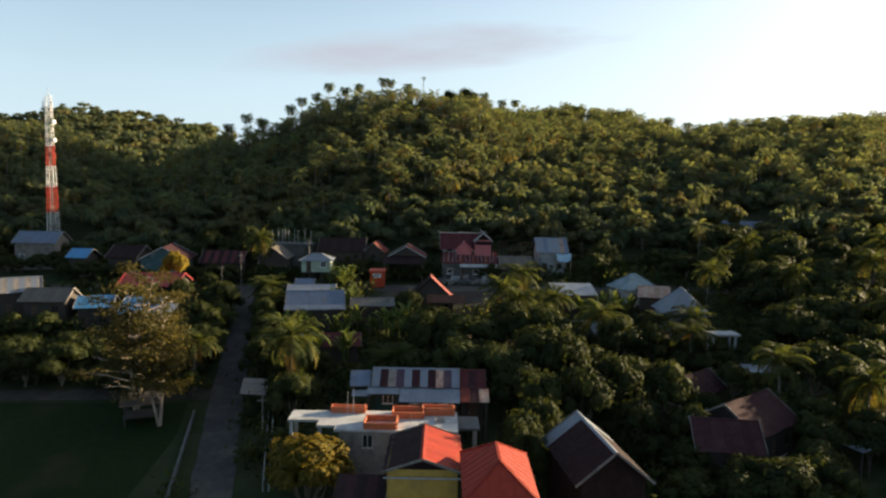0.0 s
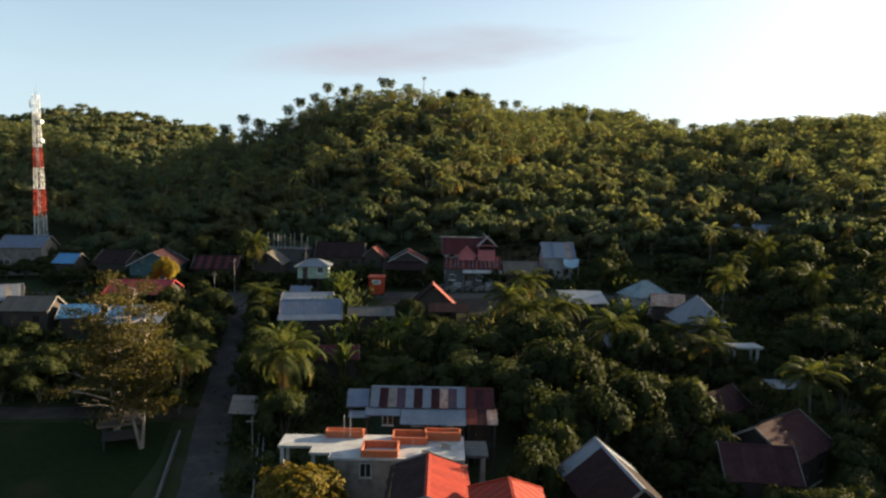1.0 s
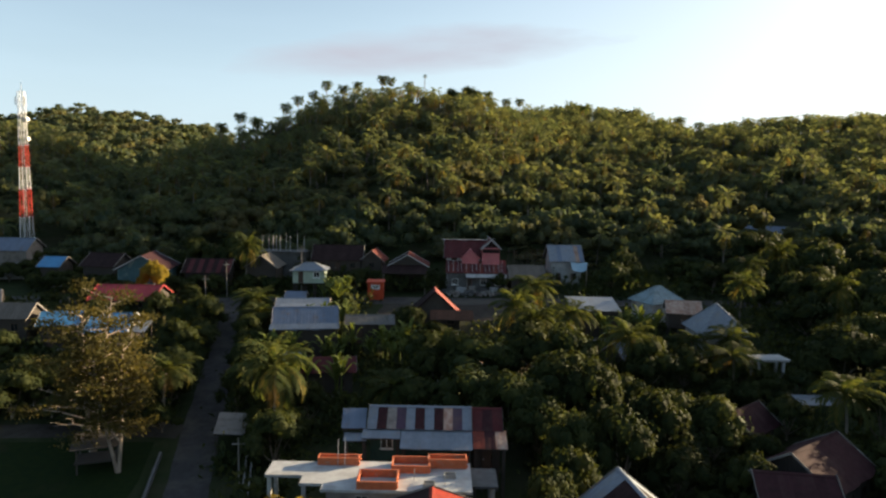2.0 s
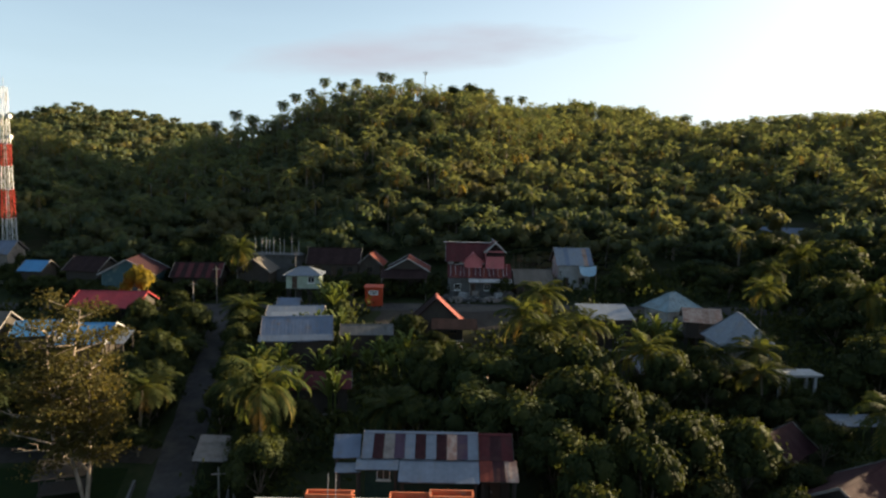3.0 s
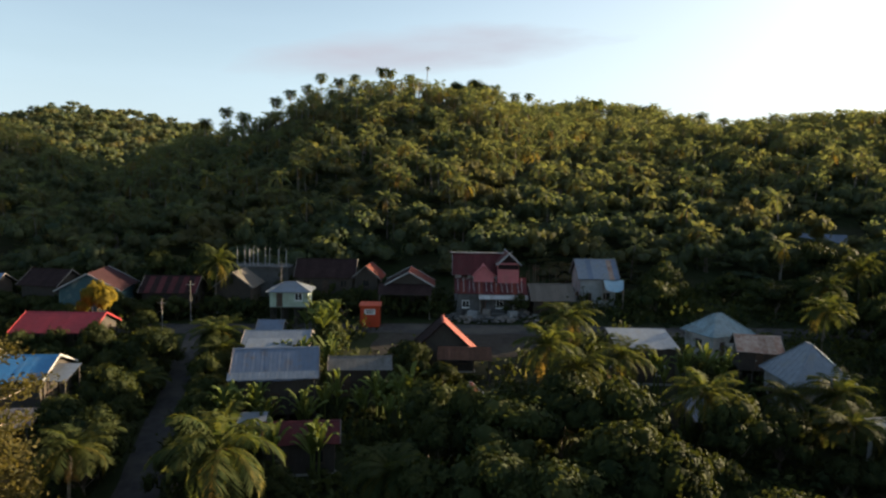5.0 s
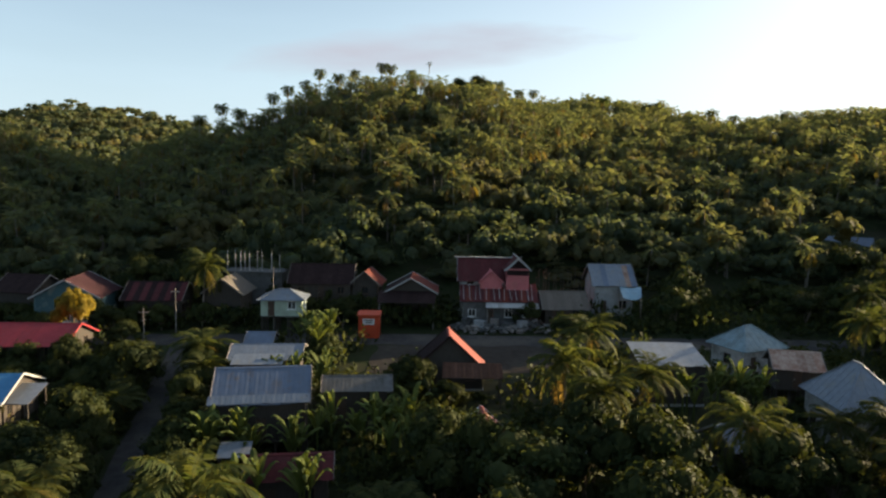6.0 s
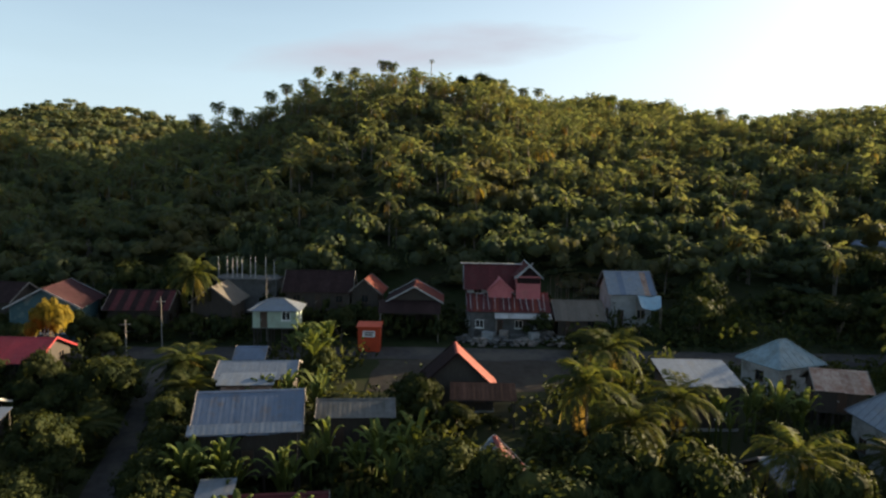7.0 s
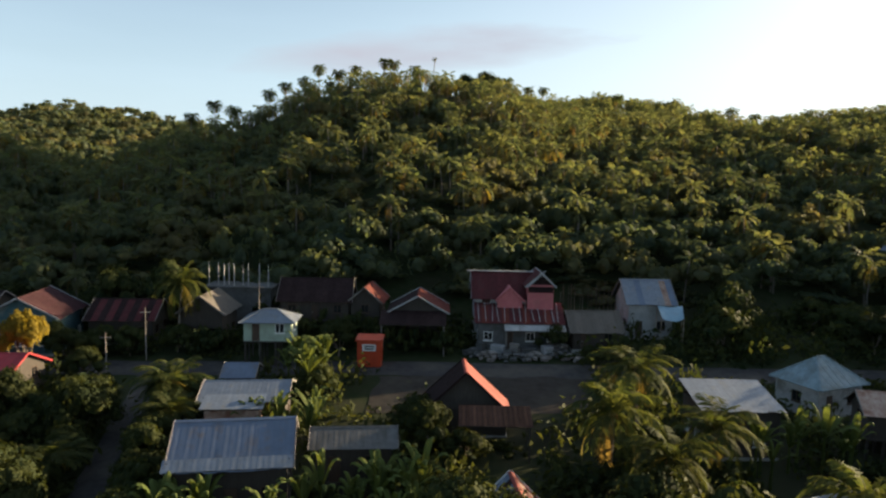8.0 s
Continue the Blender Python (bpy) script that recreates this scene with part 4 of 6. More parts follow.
for m, l, holes in ((Matrix.Translation((1.1, -2.3, 0)) @ Matrix.Rotation(math.pi, 4, "Z"), 10.6, [(-3.4, 1.0, 4.3, 1.3, "window"), (-1.0, 1.0, 4.3, 1.3, "window"), (2.6, 1.0, 4.3, 1.3, "window"), (0.6, 1.0, 0.1, 2.1, "door")]),
                    (Matrix.Translation((1.1, 2.4, 0)), 10.6, []),
                    (Matrix.Translation((-4.2, 0.05, 0)) @ Matrix.Rotation(math.pi / 2, 4, "Z"), 4.4, []),
                    (Matrix.Translation((6.4, 0.05, 0)) @ Matrix.Rotation(-math.pi / 2, 4, "Z"), 4.4, [(0.0, 1.0, 4.3, 1.3, "window")])):
    # cement walls in darker board grey than the columns: their shade put in
    part("wall", wall_shape(l, z1 - 0.23, 0.15, holes), BOARD, deck, "bare grey cement wall", matrix=m)
    fill_openings(deck, holes, m, CONCRETE)
for px, py in ((-9.1, 0.2), (-9.1, 2.3), (-6.1, -1.2), (8.6, -0.3), (8.6, 2.4)):
    part("column", Shape().box(px - 0.15, px + 0.15, py - 0.15, py + 0.15, -1.6, z1 - (0.23 if px < 0 else 0.63)), CONCRETE, deck)


def brick_curb(parent, x0, x1, y0, y1, z, courses, rng):
    """A small open box of laid brick, course by course."""
    core = Shape()
    t = 0.12
    for a, b, c, d in ((x0, x1, y0, y0 + t), (x0, x1, y1 - t, y1), (x0, x0 + t, y0 + t, y1 - t), (x1 - t, x1, y0 + t, y1 - t)):
        core.box(a + 0.01, b - 0.01, c + 0.01, d - 0.01, z, z + courses * 0.16 - 0.01)
    wall = part("parapet", core, BRICK, parent, "orange brick parapet")
    for c in range(courses):
        zz = z + c * 0.16 + 0.075
        for ax, fixed in ((0, y0), (0, y1 - t), (1, x0), (1, x1 - t)):
            lo, hi = (x0, x1) if ax == 0 else (y0 + t, y1 - t)
            n = max(int((hi - lo) / 0.46), 1)
            for i in range(n):
                p = lo + (i + 0.5 + (0.25 if c % 2 else -0.0)) * (hi - lo) / n
                if p > hi - 0.1:
                    continue
                ob = new("brick", BRICKMESH)
                ob.parent = wall
                q = (p, fixed + t / 2 + rng.uniform(-0.008, 0.008), zz) if ax == 0 else (fixed + t / 2 + rng.uniform(-0.008, 0.008), p, zz)
                ob.matrix_basis = Matrix.Translation(q) @ Matrix.Rotation(rng.uniform(-0.02, 0.02) + (math.pi / 2 if ax else 0), 4, "Z")


BRICKMESH = Shape().box(-0.215, 0.215, -0.065, 0.065, -0.07, 0.07).mesh("brick")
BRICKMESH.materials.append(BRICK)
rng = random.Random(5)
brick_curb(deck, -1.9, 1.2, -2.4, -0.1, z1, 4, rng)
brick_curb(deck, 0.5, 3.6, 0.6, 2.6, z1, 4, rng)
brick_curb(deck, 3.4, 6.6, 1.6, 2.75, z1, 5, rng)
brick_curb(deck, -5.6, -2.2, 1.9, 2.75, z1, 4, rng)
for px, py, hh in ((-3.9, 1.6, 2.3), (-3.3, 1.4, 2.6), (2.4, -0.6, 0.9), (4.8, -1.4, 0.9)):
    part("reinforcing_bar", Shape().bar((px, py, z1), (px + 0.04, py, z1 + hh), 0.06, sides=6), STEEL, deck)
for px, py in ((3.6, -1.8), (5.2, -0.2)):
    part("hatch", Shape().box(px - 0.4, px + 0.4, py - 0.06, py, z1, z1 + 0.3).box(px - 0.4, px + 0.4, py + 0.5, py + 0.56, z1, z1 + 0.3).box(px - 0.46, px - 0.4, py - 0.06, py + 0.56, z1, z1 + 0.3).box(px + 0.4, px + 0.46, py - 0.06, py + 0.56, z1, z1 + 0.3), CONCRETE, deck)

# ---------------------------------------------------------------- columns of a storey not yet built
raw = thing("unfinished_building", -33.0, 150.0, 8.2, 0, "bare concrete storey with a flat slab, not yet finished", "building")
part("wall", wall_shape(9.0, 5.0, 0.2, [(-2.5, 1.2, 1.0, 1.4), (2.5, 1.2, 1.0, 1.4)]), RAWCEMENT, raw, matrix=Matrix.Translation((0, -2.2, 0)) @ Matrix.Rotation(math.pi, 4, "Z"))
part("wall", wall_shape(9.0, 5.0, 0.2, []), RAWCEMENT, raw, matrix=Matrix.Translation((0, 2.4, 0)))
for sx in (-1, 1):
    part("wall", wall_shape(4.2, 5.0, 0.2, []), RAWCEMENT, raw, matrix=Matrix.Translation((sx * 4.5, 0.1, 0)) @ Matrix.Rotation(-sx * math.pi / 2, 4, "Z"))
part("floor_slab", Shape().box(-4.8, 4.8, -2.7, 2.7, 5.0, 5.2), RAWCEMENT, raw)
for i, px in enumerate((-4.2, -3.2, -2.1, -1.7, -0.7, 0.3, 1.3, 2.6, 4.1)):
    c = thing("concrete_column", -33.0 + px, 148.2 + 0.9 * (i % 2), 13.4, 0, "slim pale concrete column standing on a bare slab", "column", "row of concrete columns")
    part("shaft", Shape().box(-0.055, 0.055, -0.055, 0.055, 0, 2.4 + 0.12 * (i * 37 % 5)), CONCRETE, c)
    part("reinforcing_bar", Shape().bar((0, 0, 2.4), (0.02, 0.01, 3.2), 0.04), STEEL, c)

# ---------------------------------------------------------------- the orange booth
booth = thing("booth", -12.9, 133.6, village(-12.9, 133.6), 0, "bright orange painted booth with a white sign by the street", "booth")
for m, l, holes in ((Matrix.Translation((0, -1.2, 0)) @ Matrix.Rotation(math.pi, 4, "Z"), 2.8, []), (Matrix.Translation((0, 1.2, 0)), 2.8, []),
                    (Matrix.Translation((-1.4, 0, 0)) @ Matrix.Rotation(math.pi / 2, 4, "Z"), 2.2, []), (Matrix.Translation((1.4, 0, 0)) @ Matrix.Rotation(-math.pi / 2, 4, "Z"), 2.2, [(0, 0.9, 0.1, 2.0)])):
    part("wall", wall_shape(l, 3.1, 0.1, holes), ORANGE, booth, matrix=m)
part("roof", Shape().slab([(-1.6, -1.4, 3.25), (1.6, -1.4, 3.25), (1.6, 1.4, 3.4), (-1.6, 1.4, 3.4)], 0.15), ORANGE, booth)
board = part("sign", Shape().box(-0.8, 0.8, -1.26, -1.205, 1.9, 2.7), WHITE, booth, "white sign board")
part("sign_bars", Shape().box(-0.6, 0.6, -1.275, -1.262, 2.4, 2.55).box(-0.5, 0.5, -1.275, -1.262, 2.1, 2.25), BROWN, board)

# ---------------------------------------------------------------- the radio mast
MAST = (-91.6, 159.6)
mast_z = land(*MAST)
mast = thing("radio_mast", *MAST, mast_z, 8, "tall red and white banded lattice radio mast with dish antennas", "radio mast")
part("base_slab", Shape().box(-2.2, 2.2, -2.2, 2.2, -1.5, 0.3), CONCRETE, mast)
MAST_H = 45.4 - mast_z


def mast_half(z):
    return 1.05 - 0.5 * min(z / (MAST_H * 0.8), 1.0)


bands = [(0.0, 0.23, 0), (0.23, 0.40, 1), (0.40, 0.54, 0), (0.54, 0.67, 1), (0.67, 1.0, 0)]
for lo, hi, kind in bands:
    m = TOWERRED if kind else TOWERWHITE
    z0, z1b = lo * MAST_H, hi * MAST_H
    section = part("lattice_section", Shape().box(-mast_half(z0), mast_half(z0), -mast_half(z0) - 0.05, -mast_half(z0) + 0.05, z0, z0 + 0.12)
                   .box(-mast_half(z0), mast_half(z0), mast_half(z0) - 0.05, mast_half(z0) + 0.05, z0, z0 + 0.12), m, mast, "red painted steel" if kind else "white painted steel")
    corners = lambda z: [(sx * mast_half(z), sy * mast_half(z), z) for sx, sy in ((-1, -1), (1, -1), (1, 1), (-1, 1))]
    for a, b in zip(corners(z0), corners(z1b)):
        part("leg", Shape().bar(a, b, 0.1), m, section)
    n = max(int((z1b - z0) / 2.3), 2)
    for side in range(4):
        brace = Shape()
        for i in range(n):
            za, zb = z0 + (z1b - z0) * i / n, z0 + (z1b - z0) * (i + 1) / n
            a0, a1, b0, b1 = corners(za)[side], corners(za)[(side + 1) % 4], corners(zb)[side], corners(zb)[(side + 1) % 4]
            brace.bar(a0, b1, 0.032).bar(a1, b0, 0.032).bar(b0, b1, 0.03)
        part("brace", brace, m, section)
part("ladder", Shape().bar((-0.2, -0.3, 0), (-0.2, -0.3, MAST_H), 0.06).bar((0.2, -0.3, 0), (0.2, -0.3, MAST_H), 0.06), STEEL, mast)
for zf, ang in ((0.83, 20), (0.71, 10)):
    d = Shape()
    z = zf * MAST_H
    d.tube([(0.75, -0.2, z), (1.0, -0.3, z), (1.35, -0.42, z)], [0.3, 0.46, 0.46], 14)
    part("dish_antenna", d, WHITE, mast, "white drum dish antenna")
for i, (px, py) in enumerate(((0.9, -0.7), (-0.9, -0.7), (0.0, 1.0))):
    p = part("panel_antenna", Shape().box(px - 0.1, px + 0.1, py - 0.08, py + 0.08, MAST_H - 3.0, MAST_H - 1.2), STEEL, mast)
    part("bracket", Shape().bar((px, py, MAST_H - 2.2), (0, 0, MAST_H - 2.2), 0.08), STEEL, p)
part("lightning_rod", Shape().bar((0, 0, MAST_H - 0.4), (0, 0, MAST_H + 2.0), 0.08), STEEL, mast)

# ---------------------------------------------------------------- poles, walls and the small things of the street
for px, py, hh in ((-19.6, 73.0, 4.4), (-40.2, 134.6, 6.5), (-27.0, 136.6, 9.0), (-42.0, 128.5, 5.5)):
    pole = thing("utility_pole", px, py, village(px, py), 12, "slim grey utility pole beside the lane", "utility pole", "utility poles")
    part("shaft", Shape().tube([(0, 0, -0.8), (0, 0, hh)], [0.09, 0.055], 8), BOARD, pole)
    part("crossarm", Shape().box(-0.6, 0.6, -0.05, 0.05, hh - 0.6, hh - 0.5), BOARD, pole)
for i in range(2):
    fence = thing("pole_fence", -18.6 + i * 0.55, 70.8, village(-18.6, 70.8), 0, "pale bamboo rail fence beside the lane", "fence")
    for j in range(10):
        y = -9 + j * 2.0
        part("post", Shape().bar((-0.22 * y, y, village(-18.6 - 0.22 * y, 70.8 + y) - village(-18.6, 70.8) - 0.4), (-0.22 * y, y, village(-18.6 - 0.22 * y, 70.8 + y) - village(-18.6, 70.8) + 1.1), 0.1, sides=6), PALE, fence)
    part("rail", Shape().bar((-0.22 * -9, -9, -9 * 0.11 + 1.0), (-0.22 * 9, 9, 9 * 0.11 + 1.0), 0.09, sides=6), PALE, fence)
curb = thing("field_wall", -27.0, 69.0, village(-27.0, 69.0), 0, "low dark mossy cement wall between field and lane", "wall")
for j in range(9):
    y0, y1 = -9 + j * 2.0, -9 + j * 2.0 + 1.96
    q = Shape()
    zz = lambda y: 0.11 * y
    q.slab([(-0.22 * y0 - 0.12, y0, zz(y0) + 0.5), (-0.22 * y0 + 0.12, y0, zz(y0) + 0.5), (-0.22 * y1 + 0.12, y1, zz(y1) + 0.5), (-0.22 * y1 - 0.12, y1, zz(y1) + 0.5)], 1.0)
    part("wall_segment", q, RAWCEMENT, curb)
stand = thing("watch_hut", -34.2, 76.0, village(-34.2, 76.0), 20, "small weathered plank platform under the pale trees", "hut")
part("platform", Shape().box(-2.0, 2.0, -1.3, 1.3, 0.9, 1.05), PLANK, stand)
part("roof", Shape().slab([(-2.3, -1.7, 2.5), (2.3, -1.7, 2.5), (2.3, 1.7, 3.0), (-2.3, 1.7, 3.0)], 0.08), PLANK, stand)
for sx in (-1, 1):
    for sy in (-1, 1):
        part("post", Shape().box(sx * 1.8 - 0.07, sx * 1.8 + 0.07, sy * 1.1 - 0.07, sy * 1.1 + 0.07, -0.5, 2.6), PLANK, stand)
rng = random.Random(12)
for i in range(16):
    px, py = 12.0 + i * 0.55 + rng.uniform(-0.15, 0.15), 148.2 + rng.uniform(-0.3, 0.3)
    stake = thing("bamboo_stake", px, py, village(px, py), 0, "tall thin bamboo stake before the dark hillside", "stake", "row of bamboo stakes")
    part("cane", Shape().tube([(0, 0, -0.5), (rng.uniform(-0.1, 0.1), 0, 5.2 + rng.uniform(-0.8, 0.9))], [0.05, 0.03], 6), BARK, stake)

# ---------------------------------------------------------------- plants


def leaf_quads(rng, c, nrm, size, ratio=0.5):
    """Folded leaves round the places c, lying across the normals nrm."""
    n = len(c)
    u = np.cross(nrm, rng.normal(size=(n, 3)))
    u /= np.linalg.norm(u, axis=1, keepdims=True) + 1e-9
    v = np.cross(nrm, u)
    s = size[:, None]
    fold = nrm * s * 0.22
    verts = np.stack([c - u * s, c + v * s * ratio + fold, c + u * s - nrm * s * 0.25, c - v * s * ratio + fold], axis=1).reshape(-1, 3)
    return verts, np.arange(4 * n).reshape(n, 4)


def blob_quads(rng, c, r, rough=0.22):
    """A lumpy hull of four-cornered faces."""
    rows, cols = 3, 5
    v = []
    for i in range(rows + 1):
        th = math.pi * (0.08 + 0.84 * i / rows)
        for j in range(cols):
            ph = 2 * math.pi * j / cols
            k = 1 + rng.uniform(-rough, rough)
            v.append((c[0] + r[0] * k * math.sin(th) * math.cos(ph), c[1] + r[1] * k * math.sin(th) * math.sin(ph), c[2] + r[2] * k * math.cos(th)))
    q = [(i * cols + j, (i + 1) * cols + j, (i + 1) * cols + (j + 1) % cols, i * cols + (j + 1) % cols) for i in range(rows) for j in range(cols)]
    return np.array(v), np.array(q)


def join(pieces):
    verts, quads, n = [], [], 0
    for v, q in pieces:
        verts.append(v)
        quads.append(np.asarray(q) + n)
        n += len(v)
    return np.concatenate(verts), np.concatenate(quads)


def crown_arrays(seed, radius, height, clusters, per, leaf, hull=True, low=0.35):
    """Clusters of leaves spread over a dome; gives the leaves and the middles of the clusters."""
    rng = np.random.default_rng(seed)
    mids, pieces = [], []
    for k in range(clusters):
        f = (k + 0.5) / clusters
        ang = 2.399 * k + rng.uniform(-0.5, 0.5)
        rr = radius * math.sqrt(f) * rng.uniform(0.6, 0.95)
        lift = height * (low + (1 - low) * math.sqrt(max(1 - (rr / radius) ** 2, 0.0)) * rng.uniform(0.72, 1.0))
        cr = radius * rng.uniform(0.30, 0.46)
        mid = np.array([rr * math.cos(ang), rr * math.sin(ang), lift - cr * 0.75])
        mids.append((mid, cr))
        d = rng.normal(size=(per, 3))
        d[:, 2] = np.abs(d[:, 2]) * 1.0 - 0.35
        d /= np.linalg.norm(d, axis=1, keepdims=True)
        reach = cr * (0.72 + 0.36 * rng.random(per) ** 0.6)[:, None]
        reach = reach * (1 + 0.16 * np.sin(5 * d[:, :1] + 4 * d[:, 1:2] + k))
        c = mid + d * reach * np.array([1, 1, 0.85])
        nrm = d * 1.1 + rng.normal(size=(per, 3)) * 0.24 + np.array([0, 0, 0.15])
        nrm /= np.linalg.norm(nrm, axis=1, keepdims=True)
        pieces.append(leaf_quads(rng, c, nrm, leaf * rng.uniform(0.6, 1.25, per)))
        if hull:
            pieces.append(blob_quads(rng, mid, (cr * 0.72, cr * 0.72, cr * 0.6)))
    return pieces, mids


def broadleaf(name, seed, radius, height, clusters, per, leaf, material, bark, label, category="tree", hull=True, trunk=0.2, low=0.35, group=""):
    """A broad-leaved tree about the origin: trunk, limbs and crown."""
    pieces, mids = crown_arrays(seed, radius, height, clusters, per, leaf, hull, low)
    v, q = join(pieces)
    ob = thing(name, 0, 0, 0, 0, label, category, group)
    rng = random.Random(seed)
    fork = height * (0.28 if low > 0.2 else 0.12)
    bend = (rng.uniform(-0.2, 0.2), rng.uniform(-0.2, 0.2))
    part("trunk", Shape().tube([(0, 0, -0.6), (bend[0] * 0.5, bend[1] * 0.5, fork * 0.5), (*bend, fork)], [trunk * 1.25, trunk, trunk * 0.85], 8), bark, ob)
    for mid, cr in mids[::3 if name == "woodland_tree" else 2]:
        a = Vector((*bend, fork * 0.92))
        b = Vector(mid)
        m = a.lerp(b, 0.5) + Vector((rng.uniform(-0.3, 0.3), rng.uniform(-0.3, 0.3), -0.25))
        part("limb", Shape().tube([a, m, b], [trunk * 0.55, trunk * 0.35, trunk * 0.12], 5), bark, ob)
    part("crown", quads_mesh("crown", v, q), material, ob)
    return ob


def frond_arrays(rng, length, rise0, droop, leaflets, wide, azimuth, start):
    """One feather-shaped palm frond of folded leaflets."""
    ds = 1.0 / (leaflets + 3)
    pts, th, p = [], rise0, np.array([start[0], 0.0, start[2]])
    for i in range(leaflets + 4):
        pts.append((p.copy(), th))
        th = rise0 - droop * ((i + 1) * ds) ** 1.25
        p = p + length * ds * np.array([math.cos(th), 0, math.sin(th)])
    verts, quads = [], []
    for i in range(2, leaflets + 3):
        s = i * ds
        base, th = pts[i]
        fwd = np.array([math.cos(th), 0, math.sin(th)])
        upn = np.array([-math.sin(th), 0, math.cos(th)])
        ll = length * 0.27 * (0.30 + 1.5 * s * (1.15 - s) * 1.7) * (0.85 + 0.3 * rng.random())
        w = wide * length * ds * 0.95
        for sy in (-1, 1):
            out = np.array([0, sy, 0]) * 0.78 + fwd * 0.55 - np.array([0, 0, 1]) * (0.30 + 0.35 * rng.random()) + upn * 0.12
            out /= np.linalg.norm(out)
            tip = base + out * ll - np.array([0, 0, 0.10 * ll])
            mid = base + out * ll * 0.45 + upn * 0.03
            n = len(verts)
            verts += [base, mid + fwd * w * 0.55, tip, mid - fwd * w * 0.45]
            quads.append((n, n + 1, n + 2, n + 3))
    n = len(verts)
    rib = [0, (len(pts)) // 3, 2 * len(pts) // 3, len(pts) - 2]
    for i, k in enumerate(rib):
        base, th = pts[k]
        rw = length * 0.010 * (1.3 - i * 0.33)
        verts += [base + np.array([0, rw, 0]), base + np.array([0, -rw, 0])]
    for i in range(3):
        quads.append((n + 2 * i, n + 2 * i + 1, n + 2 * i + 3, n + 2 * i + 2))
    v = np.array(verts)
    c, s = math.cos(azimuth), math.sin(azimuth)
    v = np.stack([v[:, 0] * c - v[:, 1] * s, v[:, 0] * s + v[:, 1] * c, v[:, 2]], axis=1)
    return v, np.array(quads)


def palm_crown(seed, length, fronds, leaflets, wide=1.0, old=4, sag=0.0):
    """All fronds of a palm; kinds 0 green, 1 old, 2 dry."""
    rng = np.random.default_rng(seed)
    pieces, kinds = [], []
    for k in range(fronds):
        f = k / (fronds - 1)
        rise0 = radians(86 - 112 * f ** 0.95 + rng.uniform(-9, 9))
        droop = radians(40 + sag + 40 * rng.random() + 18 * f)
        v, q = frond_arrays(rng, length * rng.uniform(0.85, 1.08) * (0.8 + 0.2 * min(1, 3 * f + 0.2)), rise0, droop, leaflets, wide, 2.399 * k + rng.uniform(-0.25, 0.25), (0.12, 0, 0.0))
        pieces.append((v, q))
        kind = 2 if k >= fronds - max(old // 3, 1) and old else (1 if k >= fronds - old else 0)
        kinds.append(np.full(len(q), kind))
    v, q = join(pieces)
    return v, q, np.concatenate(kinds)


def palm(name, seed, trunk_h, length, fronds, leaflets, label, lean=0.5, group="", old=5, nuts=True, sag=0.0):
    ob = thing(name, 0, 0, 0, 0, label, "palm tree", group)
    top = Vector((lean, lean * 0.3, trunk_h))
    pts = [Vector((lean * f * f, lean * 0.3 * f * f, -0.5 + (trunk_h + 0.5) * f)) for f in (0, 0.06, 0.35, 0.7, 1.0)]
    part("trunk", Shape().tube(pts, [0.3, 0.2, 0.16, 0.14, 0.16], 8), PALMBARK, ob)
    v, q, kinds = palm_crown(seed, length, fronds, leaflets, 1.25, old=old, sag=sag)
    me = quads_mesh("crown", v + np.array(top), q, kinds)
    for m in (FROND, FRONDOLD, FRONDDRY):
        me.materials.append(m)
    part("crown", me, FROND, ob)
    if nuts:
        r = random.Random(seed)
        for i in range(5):
            a = 2 * math.pi * i / 5
            c = top + Vector((0.34 * math.cos(a), 0.34 * math.sin(a), -0.2 - 0.2 * r.random()))
            part("coconut", Shape().tube([c + Vector((0, 0, 0.15)), c + Vector((0, 0, 0.08)), c, c - Vector((0, 0, 0.12))], [0.04, 0.13, 0.15, 0.05], 6), COCONUT, ob)
    return ob


MANGO = [broadleaf("mango_tree", 11, 4.0, 8.0, 16, 150, 0.25, LEAF, BARK, "dense dark green mango tree", low=0.16, group="village trees"),
         broadleaf("mango_tree", 12, 4.0, 8.0, 14, 165, 0.25, LEAF, BARK, "dense dark green mango tree", low=0.16, group="village trees"),
         broadleaf("mango_tree", 13, 4.0, 8.0, 18, 130, 0.25, LEAF, BARK, "dense dark green mango tree", low=0.16, group="village trees"),
         broadleaf("mango_tree", 14, 4.0, 8.0, 13, 175, 0.25, LEAF, BARK, "dense dark green mango tree", low=0.16, group="village trees")]
